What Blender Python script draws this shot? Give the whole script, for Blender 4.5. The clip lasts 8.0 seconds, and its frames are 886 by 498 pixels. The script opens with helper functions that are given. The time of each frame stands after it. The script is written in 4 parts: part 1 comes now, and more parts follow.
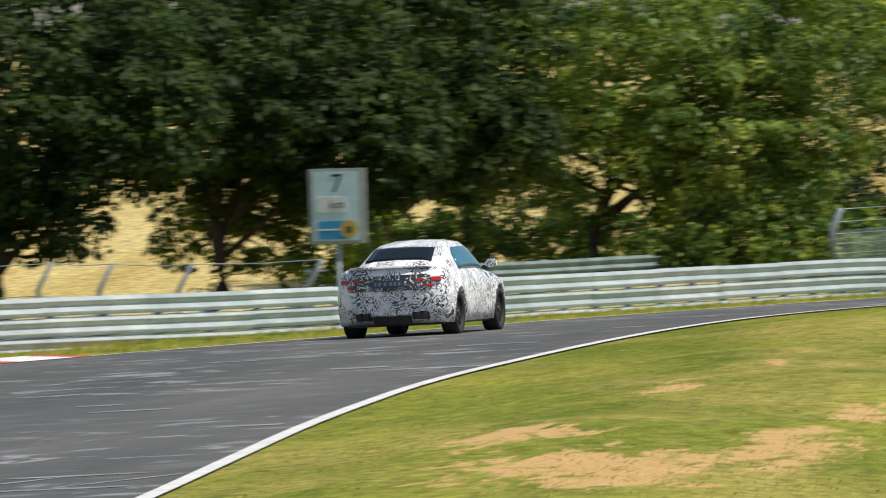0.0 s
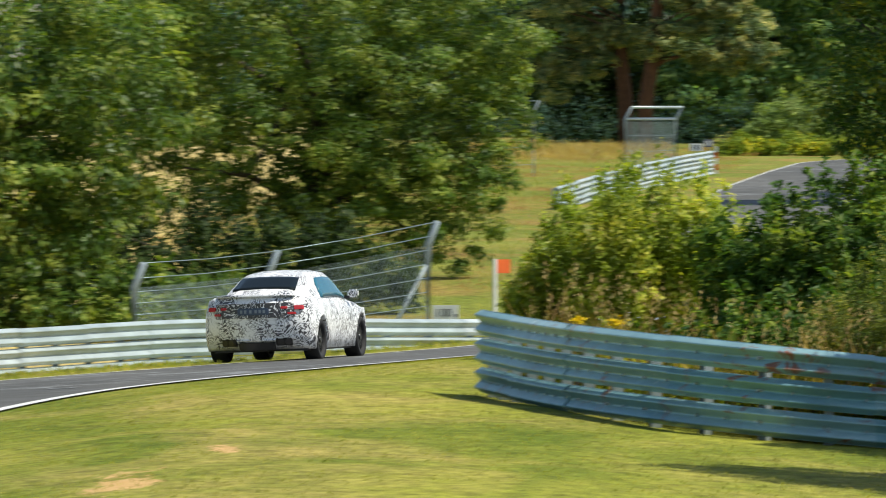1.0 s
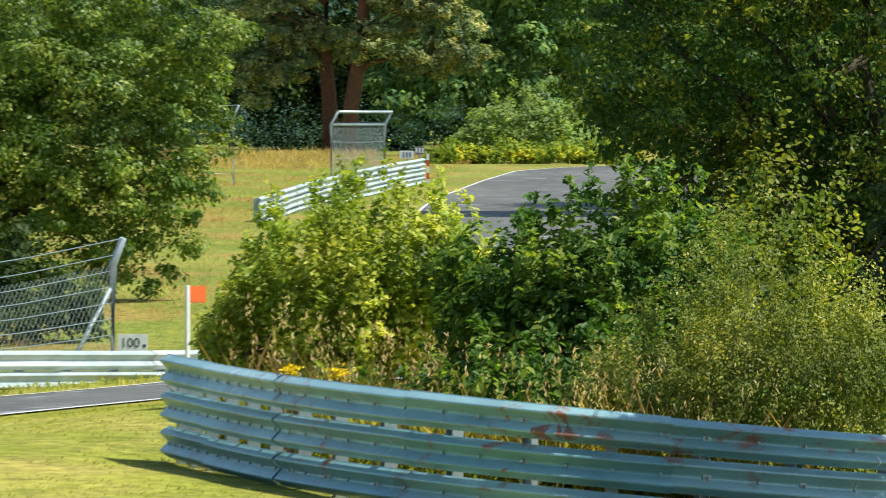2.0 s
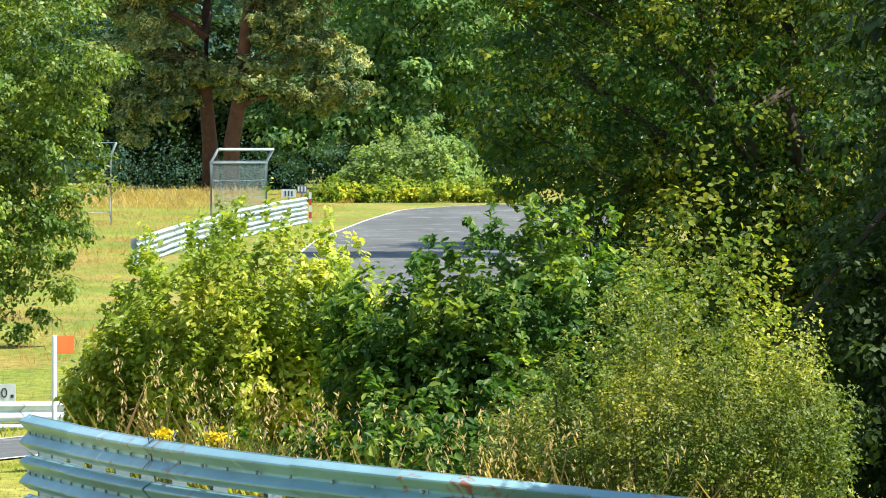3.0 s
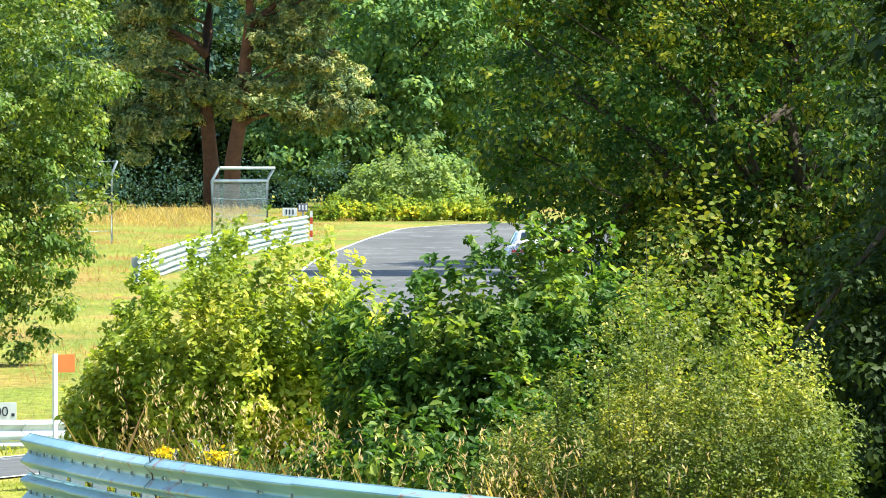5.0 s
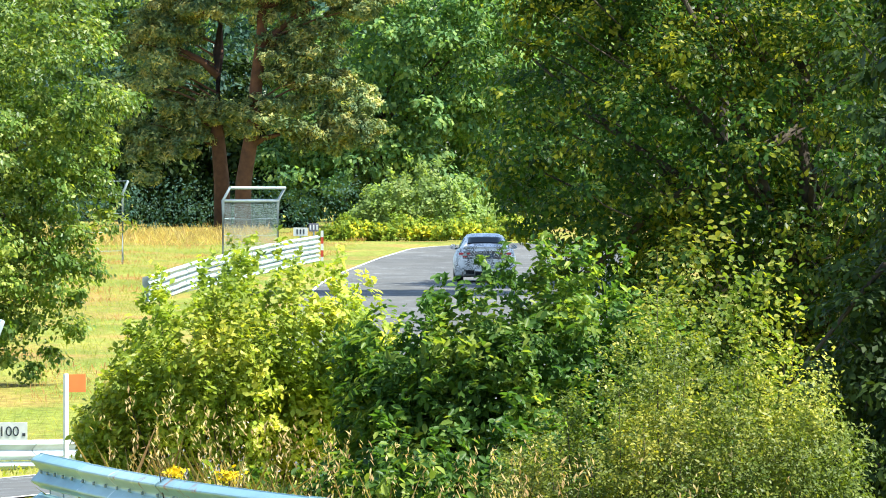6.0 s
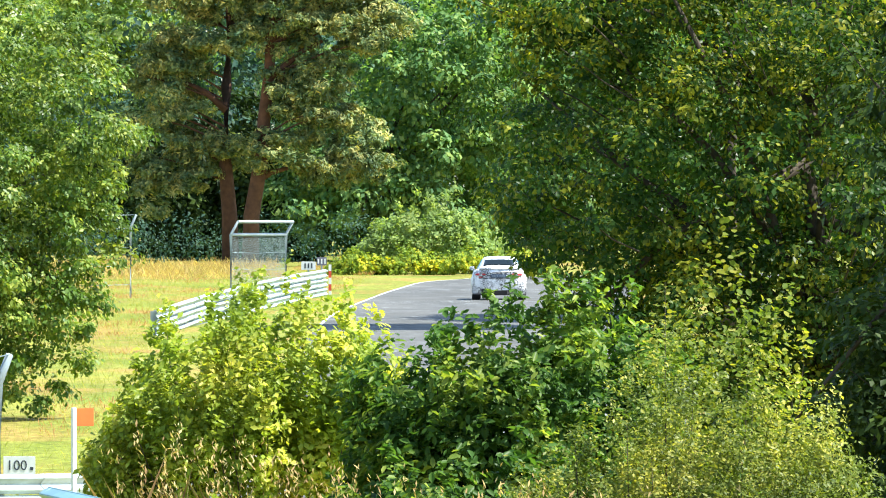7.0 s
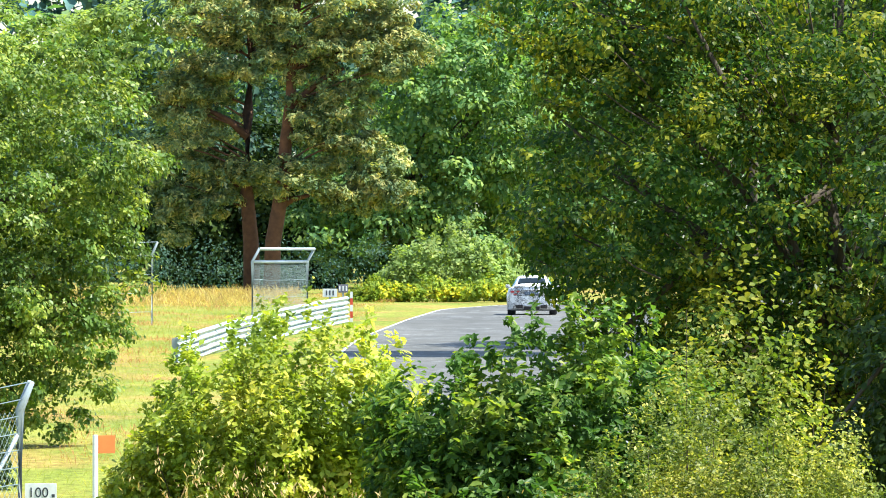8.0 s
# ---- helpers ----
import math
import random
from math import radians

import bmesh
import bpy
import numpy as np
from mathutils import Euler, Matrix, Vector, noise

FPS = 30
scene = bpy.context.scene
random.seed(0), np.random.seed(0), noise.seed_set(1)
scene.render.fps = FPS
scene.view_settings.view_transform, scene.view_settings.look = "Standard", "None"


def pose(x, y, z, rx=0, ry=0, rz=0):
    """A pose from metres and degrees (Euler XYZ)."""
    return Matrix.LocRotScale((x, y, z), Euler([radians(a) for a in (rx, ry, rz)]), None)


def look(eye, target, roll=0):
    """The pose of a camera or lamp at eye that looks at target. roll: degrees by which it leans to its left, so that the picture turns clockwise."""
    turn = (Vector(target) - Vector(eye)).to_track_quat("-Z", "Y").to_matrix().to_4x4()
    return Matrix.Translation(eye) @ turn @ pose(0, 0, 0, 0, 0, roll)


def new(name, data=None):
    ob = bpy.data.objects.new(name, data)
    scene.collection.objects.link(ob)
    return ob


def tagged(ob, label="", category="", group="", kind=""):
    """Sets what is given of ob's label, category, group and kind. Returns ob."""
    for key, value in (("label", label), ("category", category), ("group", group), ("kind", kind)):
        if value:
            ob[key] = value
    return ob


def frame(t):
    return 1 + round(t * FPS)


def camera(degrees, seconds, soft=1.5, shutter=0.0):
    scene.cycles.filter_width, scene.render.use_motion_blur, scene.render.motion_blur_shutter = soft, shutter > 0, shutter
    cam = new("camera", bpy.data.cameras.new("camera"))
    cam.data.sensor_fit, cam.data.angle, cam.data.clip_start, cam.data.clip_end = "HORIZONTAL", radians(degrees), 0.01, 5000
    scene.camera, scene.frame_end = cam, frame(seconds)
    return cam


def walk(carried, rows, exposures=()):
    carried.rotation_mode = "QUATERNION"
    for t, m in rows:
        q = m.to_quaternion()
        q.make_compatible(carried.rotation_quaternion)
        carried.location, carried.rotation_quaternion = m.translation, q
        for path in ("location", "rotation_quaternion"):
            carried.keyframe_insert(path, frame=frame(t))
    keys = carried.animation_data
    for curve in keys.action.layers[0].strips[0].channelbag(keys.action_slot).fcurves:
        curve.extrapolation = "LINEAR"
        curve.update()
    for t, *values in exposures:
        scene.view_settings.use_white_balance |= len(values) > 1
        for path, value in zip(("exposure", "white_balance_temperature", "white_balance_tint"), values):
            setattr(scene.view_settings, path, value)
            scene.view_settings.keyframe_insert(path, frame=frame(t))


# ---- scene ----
# The camera: a long lens that swings right after the car and closes in on the corner.
cam = camera(4.4895, 8.0, 1.0, 0.3)
# seconds, x, y, z, pitch, yaw
ROWS = [
    (0, 6.864, -68.407, 0.859, -1.0739, 6.4718),
    (0.4, 3.822, -56.543, 0.567, -0.9225, 4.5640),
    (0.5, 3.204, -53.337, 0.508, -0.8782, 4.0959),
    (0.7, 2.006, -47.160, 0.354, -0.7839, 3.1180),
    (1, 0.855, -37.974, 0.190, -0.7433, 1.9187),
    (1.5, 0.345, -24.661, 0.074, -0.6433, 0.9729),
    (2, 0.147, -10.519, 0.032, -0.6991, 0.3955),
    (2.2, 0.073, -5.182, 0.016, -0.6816, 0.2155),
    (3.3, 0.000, 0.000, 0.000, -0.4441, -0.2436),
    (3.5, 0.000, 0.000, 0.000, -0.4249, -0.2416),
    (4, 0.000, 0.000, 0.000, -0.4296, -0.2928),
    (4.5, 0.000, 0.000, 0.000, -0.4325, -0.3267),
    (4.7, 0.000, 0.000, 0.000, -0.4269, -0.2692),
    (5.8, 0.000, 0.000, 0.000, -0.3352, -0.1575),
    (6, 0.000, 0.000, 0.000, -0.3097, -0.1489),
    (6.5, 0.000, 0.000, 0.000, -0.2368, -0.1610),
    (7, 0.000, 0.000, 0.000, -0.1377, -0.1085),
    (7.5, 0.000, 0.000, 0.000, -0.0465, -0.0548),
    (8, 0.000, 0.000, 0.000, 0.0000, 0.0001)
]
walk(cam, [(t, pose(x, y, z, 90 + pitch, 0, yaw)) for t, x, y, z, pitch, yaw in ROWS],
     [(0.0, -0.02, 6550, 10), (1.0, 0.2, 6550, 6), (2.2, 0.72, 6350, 3), (3.3, 1.2, 6200, 4), (8.0, 1.5, 6100, 5)])

# ---- light ----
SUN_EL, SUN_AZ = 58.0, 102.0          # degrees; azimuth clockwise from +y
world = bpy.data.worlds.new("sky")
scene.world = world
world.use_nodes = True
wn = world.node_tree.nodes
sky = wn.new("ShaderNodeTexSky")
sky.sky_type, sky.sun_disc = "NISHITA", False
sky.sun_elevation, sky.sun_rotation = radians(SUN_EL), radians(SUN_AZ)
wn["Background"].inputs[1].default_value = 0.11
world.node_tree.links.new(sky.outputs[0], wn["Background"].inputs[0])
sun = new("sun", bpy.data.lights.new("sun", "SUN"))
sun.data.energy, sun.data.angle, sun.data.color = 5.0, radians(0.5), (1.0, 0.94, 0.82)
sun_dir = Vector((math.sin(radians(SUN_AZ)) * math.cos(radians(SUN_EL)), math.cos(radians(SUN_AZ)) * math.cos(radians(SUN_EL)), math.sin(radians(SUN_EL))))
sun.matrix_world = look(sun_dir * 200, (0, 0, 0))


# ---- materials ----
class Mat:
    """A short way to write a node material."""

    def __init__(self, name, rough=0.7, metal=0.0, spec=0.5):
        self.m = bpy.data.materials.new(name)
        self.m.use_nodes = True
        self.n, self.l = self.m.node_tree.nodes, self.m.node_tree.links
        self.b = self.n["Principled BSDF"]
        self.b.inputs["Roughness"].default_value = rough
        self.b.inputs["Metallic"].default_value = metal
        self.b.inputs["Specular IOR Level"].default_value = spec

    def node(self, kind, **sets):
        nd = self.n.new("ShaderNode" + kind)
        for k, v in sets.items():
            if k in nd.inputs:
                nd.inputs[k].default_value = v
        return nd

    def where(self, scale=(1, 1, 1)):
        c = self.node("TexCoord")
        mp = self.node("Mapping")
        mp.inputs["Scale"].default_value = scale
        self.l.new(c.outputs["Object"], mp.inputs[0])
        return mp.outputs[0]

    def noise(self, scale, detail=4.0, rough=0.6, stretch=(1, 1, 1), distort=0.0):
        nd = self.node("TexNoise", Scale=scale, Detail=detail, Roughness=rough, Distortion=distort)
        self.l.new(self.where(stretch), nd.inputs["Vector"])
        return nd.outputs["Fac"]

    def ramp(self, fac, *stops):
        nd = self.node("ValToRGB")
        e = nd.color_ramp.elements
        while len(e) < len(stops):
            e.new(0.5)
        for el, (p, c) in zip(e, stops):
            el.position = p
            el.color = (*c, 1) if isinstance(c, tuple) else (c, c, c, 1)
        self.l.new(fac, nd.inputs[0])
        return nd.outputs[0]

    def mix(self, fac, a, b, mode="MIX"):
        nd = self.n.new("ShaderNodeMix")
        nd.data_type, nd.blend_type = "RGBA", mode
        for sock, v in ((nd.inputs[0], fac), (nd.inputs[6], a), (nd.inputs[7], b)):
            if isinstance(v, (int, float)):
                sock.default_value = v
            elif isinstance(v, tuple):
                sock.default_value = (*v, 1)
            else:
                self.l.new(v, sock)
        return nd.outputs[2]

    def color(self, c):
        if isinstance(c, tuple):
            self.b.inputs["Base Color"].default_value = (*c, 1)
        else:
            self.l.new(c, self.b.inputs["Base Color"])
        return self

    def bump(self, fac, strength=0.4, dist=0.02):
        nd = self.node("Bump", Strength=strength, Distance=dist)
        self.l.new(fac, nd.inputs["Height"])
        self.l.new(nd.outputs[0], self.b.inputs["Normal"])
        return self

    def roughness(self, fac):
        self.l.new(fac, self.b.inputs["Roughness"])
        return self


def plain(name, c, rough=0.6, metal=0.0, grime=0.25, scale=6.0):
    m = Mat(name, rough, metal)
    dark = tuple(v * (1 - grime) for v in c)
    m.color(m.ramp(m.noise(scale, 5), (0.3, dark), (0.7, c)))
    return m.m


def leafy(name, dark, light, sun_tint, translucent=0.42, rough=0.55, spec=0.14):
    """Leaves: each its own shade, with light passing through them."""
    m = Mat(name, rough, 0, spec)
    geo = m.node("NewGeometry")
    # Noise groups sun_tint leaves and darker patches: lit and shaded masses put into colour.
    spray = m.ramp(m.noise(1.15, 3, 0.6), (0.38, 0.0), (0.64, 0.52))
    sum_up = m.n.new("ShaderNodeMath")
    sum_up.operation = "MULTIPLY_ADD"
    m.l.new(geo.outputs["Random Per Island"], sum_up.inputs[0])
    sum_up.inputs[1].default_value = 0.52
    m.l.new(spray, sum_up.inputs[2])
    tone = m.ramp(sum_up.outputs[0], (0.05, dark), (0.55, light), (0.92, sun_tint))
    patch = m.ramp(m.noise(0.45, 3), (0.36, 0.72), (0.62, 1.15))
    c = m.mix(1.0, tone, patch, "MULTIPLY")
    m.color(c)
    tr = m.node("BsdfTranslucent")
    m.l.new(m.mix(1.0, c, (1.7, 1.7, 0.6), "MULTIPLY"), tr.inputs[0])
    mx = m.node("MixShader")
    mx.inputs[0].default_value = translucent
    m.l.new(m.b.outputs[0], mx.inputs[1])
    m.l.new(tr.outputs[0], mx.inputs[2])
    m.l.new(mx.outputs[0], m.n["Material Output"].inputs[0])
    return m.m


def make_asphalt():
    m = Mat("asphalt", 0.75, 0, 0.35)
    base = m.ramp(m.noise(0.35, 6, 0.65, (1, 0.12, 1)), (0.25, (0.056, 0.055, 0.051)), (0.55, (0.094, 0.092, 0.086)), (0.8, (0.136, 0.132, 0.122)))
    grit = m.ramp(m.noise(60, 2), (0.3, 0.75), (0.7, 1.2))
    c = m.mix(1.0, base, grit, "MULTIPLY")
    chalk = m.ramp(m.noise(1.4, 5, 0.7, (0.6, 0.5, 1), 0.6), (0.55, 0.0), (0.62, 1.0))
    gate = m.ramp(m.noise(0.10, 2), (0.40, 0.15), (0.6, 0.9))
    c = m.mix(m.mix(1.0, chalk, gate, "MULTIPLY"), c, (0.27, 0.28, 0.29))
    m.color(c).bump(m.noise(45, 3), 0.3, 0.01)
    m.roughness(m.ramp(m.noise(0.6, 3), (0.3, 0.62), (0.7, 0.85)))
    return m.m


def make_grass(name, a, b, dry, bare=()):
    """bare: worn patches (x, y, half width, half length) where the earth shows."""
    m = Mat(name, 0.9, 0, 0.1)
    big = m.noise(0.26, 5, 0.65, (1, 0.22, 1), 0.5)
    fine = m.noise(5.0, 5, 0.7, (1, 0.5, 1))
    c = m.mix(m.ramp(big, (0.38, 0.0), (0.62, 1.0)), a, b)
    c = m.mix(m.ramp(m.noise(0.3, 5, 0.65, (1, 0.3, 1), 0.4), (0.46, 0.0), (0.68, 0.75)), c, dry)
    c = m.mix(1.0, c, m.ramp(fine, (0.3, 0.42), (0.7, 1.35)), "MULTIPLY")
    for x, y, w, l in bare:
        mp = m.node("Mapping")
        mp.inputs["Scale"].default_value = (1 / w, 1 / l, 0)
        mp.inputs["Location"].default_value = (-x / w, -y / l, 0)
        tc = m.node("TexCoord")
        m.l.new(tc.outputs["Object"], mp.inputs[0])
        far = m.n.new("ShaderNodeVectorMath")
        far.operation = "LENGTH"
        m.l.new(mp.outputs[0], far.inputs[0])
        edge = m.n.new("ShaderNodeMath")
        edge.operation = "MULTIPLY_ADD"
        m.l.new(m.noise(2.2, 7, 0.75, (1, 0.2, 1), 0.5), edge.inputs[0])
        edge.inputs[1].default_value = 3.4
        m.l.new(far.outputs["Value"], edge.inputs[2])
        worn = m.ramp(edge.outputs[0], (0.0, 1.0), (0.92, 0.9), (1.0, 0.0))
        sh = m.n.new("ShaderNodeMath")
        sh.operation = "SUBTRACT"
        m.l.new(edge.outputs[0], sh.inputs[0])
        sh.inputs[1].default_value = 1.22
        worn = m.ramp(sh.outputs[0], (0.0, 1.0), (0.75, 0.9), (0.98, 0.0))
        c = m.mix(worn, c, m.mix(m.noise(3, 4), (0.44, 0.25, 0.10), (0.64, 0.44, 0.20)))
    m.color(c).bump(m.noise(14, 4), 0.8, 0.06)
    return m.m


def make_rail():
    m = Mat("galvanised_steel", 0.5, 0.35, 0.5)
    ob = m.node("ObjectInfo")
    tone = m.ramp(ob.outputs["Random"], (0.0, (0.40, 0.48, 0.49)), (0.5, (0.47, 0.54, 0.55)), (1.0, (0.54, 0.60, 0.61)))
    wash = m.ramp(m.noise(0.9, 5, 0.6, (1, 1, 4)), (0.3, 0.72), (0.65, 1.05))
    c = m.mix(1.0, tone, wash, "MULTIPLY")
    m.color(c).bump(m.noise(3, 3), 0.25, 0.02)
    m.roughness(m.ramp(m.noise(4, 4), (0.3, 0.38), (0.7, 0.6)))
    return m.m


def make_rusty_rail():
    m = Mat("worn_steel", 0.42, 0.25, 0.5)
    ob = m.node("ObjectInfo")
    tone = m.ramp(ob.outputs["Random"], (0.0, (0.17, 0.35, 0.41)), (0.5, (0.23, 0.41, 0.46)), (1.0, (0.32, 0.48, 0.52)))
    wash = m.ramp(m.noise(0.9, 5, 0.6, (1, 1, 4)), (0.3, 0.7), (0.65, 1.05))
    c = m.mix(1.0, tone, wash, "MULTIPLY")
    scuff = m.ramp(m.noise(2.6, 6, 0.7, (1, 1, 1.6), 0.8), (0.55, 0.0), (0.62, 1.0))
    gate = m.ramp(m.noise(0.6, 2), (0.50, 0.0), (0.58, 1.0))
    c = m.mix(m.mix(1.0, scuff, gate, "MULTIPLY"), c, (0.26, 0.11, 0.075))
    pale = m.ramp(m.noise(1.7, 6, 0.7, (2, 2, 1), 0.8), (0.64, 0.0), (0.7, 0.8))
    c = m.mix(pale, c, (0.72, 0.78, 0.8))
    m.color(c).bump(m.noise(3, 3), 0.3, 0.02)
    return m.m


def make_camo(name="camouflage_wrap", share=0.56):
    """White wrap with black swirling squiggles."""
    m = Mat(name, 0.35, 0, 0.5)
    n1 = m.noise(3.4, 3, 0.6, (1, 1, 1), 1.4)
    wave = m.node("MapRange")
    m.l.new(n1, wave.inputs[0])
    wave.inputs[4].default_value = 9.0
    fr = m.n.new("ShaderNodeMath")
    fr.operation = "FRACT"
    m.l.new(wave.outputs[0], fr.inputs[0])
    lines = m.ramp(fr.outputs[0], (0.0, 1.0), (share, 1.0), (share + 0.06, 0.0), (1.0, 0.0))
    area = m.ramp(m.noise(3.0, 4, 0.6), (0.48, 0.0), (0.60, 0.9))
    white = m.ramp(m.noise(3, 3), (0.3, (0.80, 0.81, 0.84)), (0.7, (0.90, 0.90, 0.92)))
    c = m.mix(lines, (0.05, 0.05, 0.06), white)
    m.color(m.mix(area, c, white) if share > 0.5 else c)
    m.b.inputs["Coat Weight"].default_value = 0.25
    return m.m


ASPHALT = make_asphalt()
GRASS = make_grass("mown_grass", (0.125, 0.165, 0.018), (0.28, 0.285, 0.042), (0.42, 0.33, 0.10),
                   [(-4.0, 41, 2.4, 10), (-2.7, 47, 1.2, 10), (-5.6, 49, 1.3, 6), (-5.6, 66, 0.6, 4), (-5.1, 75, 0.35, 2.5), (-2.6, 58, 0.8, 6)])
RAIL, WORN_RAIL = make_rail(), make_rusty_rail()
STEEL = plain("post_steel", (0.36, 0.42, 0.45), 0.5, 0.5)
CAMO = make_camo()
WHITE = plain("white_paint", (0.78, 0.78, 0.76), 0.6, 0, 0.2)
LINE_WHITE = plain("road_paint", (0.74, 0.74, 0.72), 0.7, 0, 0.3, 2.0)
RED = plain("red_paint", (0.62, 0.07, 0.03), 0.5, 0, 0.2)
ORANGE = plain("orange_board", (0.80, 0.14, 0.03), 0.5, 0, 0.15)
BLACK = plain("black_plastic", (0.02, 0.02, 0.023), 0.5, 0, 0.3)
TYRE = plain("tyre_rubber", (0.018, 0.018, 0.02), 0.8, 0, 0.3)
RIM = plain("dark_alloy", (0.06, 0.06, 0.065), 0.35, 0.8, 0.2)
BARK = plain("bark", (0.075, 0.058, 0.042), 0.95, 0, 0.6, 5.0)
PINE_BARK = plain("pine_bark", (0.13, 0.058, 0.030), 0.95, 0, 0.55, 3.0)
SIGN_BLUE = plain("sign_blue", (0.04, 0.30, 0.55), 0.5, 0, 0.15)
SIGN_PALE = plain("sign_pale", (0.55, 0.70, 0.76), 0.5, 0, 0.15)
SIGN_YELLOW = plain("sign_yellow", (0.62, 0.42, 0.08), 0.5, 0, 0.2)
SIGN_GREY = plain("sign_frame", (0.38, 0.40, 0.38), 0.6, 0.2, 0.2)
INK = plain("dark_ink", (0.03, 0.035, 0.05), 0.6, 0, 0.2)
L_OAK = leafy("oak_leaf", (0.044, 0.094, 0.016), (0.110, 0.180, 0.028), (0.36, 0.40, 0.085), 0.34, 0.42, 0.22)
# Shade and yellow sunlit flecks are both put into these leaf tones.
L_DAPPLE_TONE = leafy("shade_leaf", (0.020, 0.055, 0.012), (0.050, 0.105, 0.020), (0.36, 0.35, 0.042), 0.5, 0.4, 0.2)
L_BUSH = leafy("shrub_leaf", (0.12, 0.19, 0.020), (0.30, 0.37, 0.045), (0.62, 0.58, 0.10), 0.42, 0.45, 0.22)
L_CHERRY = leafy("glossy_leaf", (0.032, 0.080, 0.018), (0.085, 0.165, 0.030), (0.30, 0.36, 0.07), 0.42, 0.4)
L_WILLOW = leafy("small_leaf", (0.060, 0.100, 0.016), (0.17, 0.21, 0.034), (0.50, 0.46, 0.085), 0.38, 0.45, 0.22)
# Forest and pine tones hold some of the haze's blue in their colour.
L_FOREST = leafy("forest_leaf", (0.058, 0.138, 0.056), (0.14, 0.245, 0.085), (0.31, 0.39, 0.11))
# Air haze is put into this pale tone; the willow shrub shares it.
L_HAZE = leafy("haze_toned_leaf", (0.15, 0.22, 0.08), (0.25, 0.34, 0.11), (0.38, 0.44, 0.14))
L_PINE = leafy("pine_needle", (0.055, 0.115, 0.062), (0.20, 0.25, 0.10), (0.54, 0.47, 0.17), 0.25)
L_BROOM = leafy("broom", (0.12, 0.20, 0.025), (0.24, 0.31, 0.035), (0.55, 0.47, 0.03), 0.35)
L_DRY = leafy("dry_grass", (0.28, 0.17, 0.08), (0.50, 0.36, 0.16), (0.66, 0.54, 0.26), 0.3, 0.8)
L_HAY = leafy("tall_grass", (0.15, 0.20, 0.026), (0.27, 0.29, 0.05), (0.44, 0.37, 0.12), 0.5, 0.8)
L_TURF = leafy("turf", (0.15, 0.18, 0.02), (0.25, 0.25, 0.04), (0.40, 0.34, 0.10), 0.5, 0.8)
L_FLOWER = leafy("yellow_petals", (0.65, 0.45, 0.01), (0.75, 0.55, 0.02), (0.8, 0.62, 0.05), 0.2, 0.7)

L_MAPLE = leafy("maple_leaf", (0.07, 0.12, 0.015), (0.14, 0.19, 0.022), (0.34, 0.32, 0.042), 0.45)
# Deep shade of the crowns is put into this dark leaf colour.
L_SHADE_TONE = leafy("shade_toned_leaf", (0.014, 0.030, 0.009), (0.030, 0.056, 0.013), (0.065, 0.10, 0.02), 0.28)
# Teal dark of hazed, shaded foliage, put into the leaf colour.
L_HAZED_SHADE = leafy("hazed_shade_leaf", (0.018, 0.048, 0.036), (0.034, 0.078, 0.056), (0.07, 0.12, 0.07), 0.2)
# The distance haze over the ridge is put into this blue-teal colour.
L_RIDGE_HAZE = leafy("hazed_ridge_leaf", (0.05, 0.12, 0.12), (0.07, 0.16, 0.155), (0.10, 0.19, 0.18), 0.2)
L_RUST = leafy("sorrel", (0.24, 0.11, 0.05), (0.36, 0.19, 0.08), (0.46, 0.30, 0.13), 0.3, 0.8)
CHALK = plain("worn_paint", (0.34, 0.36, 0.38), 0.8, 0, 0.6, 1.6)
SIGN_BLUE_GREY = plain("board_grey", (0.16, 0.15, 0.20), 0.6, 0, 0.2)


# ---- the lie of the land ----
def soft(v, w):
    return np.where(v > 30 * w, v, w * np.log1p(np.exp(np.minimum(v / w, 30))))


def ease(v):
    v = np.clip(v, 0, 1)
    return v * v * (3 - 2 * v)


def road_z(x, y):
    """The near bend: banked up to the right, falling away past a crest."""
    return -3.86 + 0.05 * (np.clip(x, -40, -2) + 14.8) - 0.0145 * soft(y - 108, 8.0)


# right and left edges of the asphalt, by distance y
RY = [-120, 20, 38, 60, 77, 96, 108, 117, 135, 150, 165, 180, 200, 250, 345, 400, 455, 480, 500]
RX = [-6.0, -7.0, -7.9, -9.15, -9.75, -9.4, -8.95, -8.3, -5.4, -2.6, 0.6, 3.0, 5.0, 6.0, 6.5, 7.2, 10.0, 18.0, 34.0]
LY = [-120, 20, 75, 90, 102, 111, 125, 137, 150, 163, 180, 200, 250, 300, 345, 367, 394, 417, 455, 475, 490, 500]
LX = [-40, -36, -28, -23, -19.2, -16.0, -13.4, -11.6, -9.0, -5.9, -3.6, -2.6, -2.8, -3.2, -3.0, -2.7, -2.0, -1.4, -0.1, 3.0, 12.0, 22.0]


def smooth_edge(y, ys, xs):
    w = 5.0
    return sum(np.interp(y + k * w / 2, ys, xs) for k in (-2, -1, 0, 1, 2)) / 5


def right_edge(y):
    return smooth_edge(y, RY, RX)


def left_edge(y):
    return smooth_edge(y, LY, LX)


def ground_z(x, y):
    x, y = np.asarray(x, float), np.asarray(y, float)
    near = road_z(x, np.minimum(y, 185))
    rise = 0.15 * ease((x - right_edge(y)) / 4.5) * ease((150 - y) / 30) - 0.25 * ease((x - 1) / 5)
    near = near + np.where(x > right_edge(y), rise, 0)
    far = -4.715 + 0.005 * np.minimum(y, 700)
    near = near - 0.6 * ease((x + 7) / 10) * ease((112 - y) / 14)
    k = ease((y - 160) / 60)
    return near * (1 - k) + far * k


def gz(x, y):
    return float(ground_z(x, y))


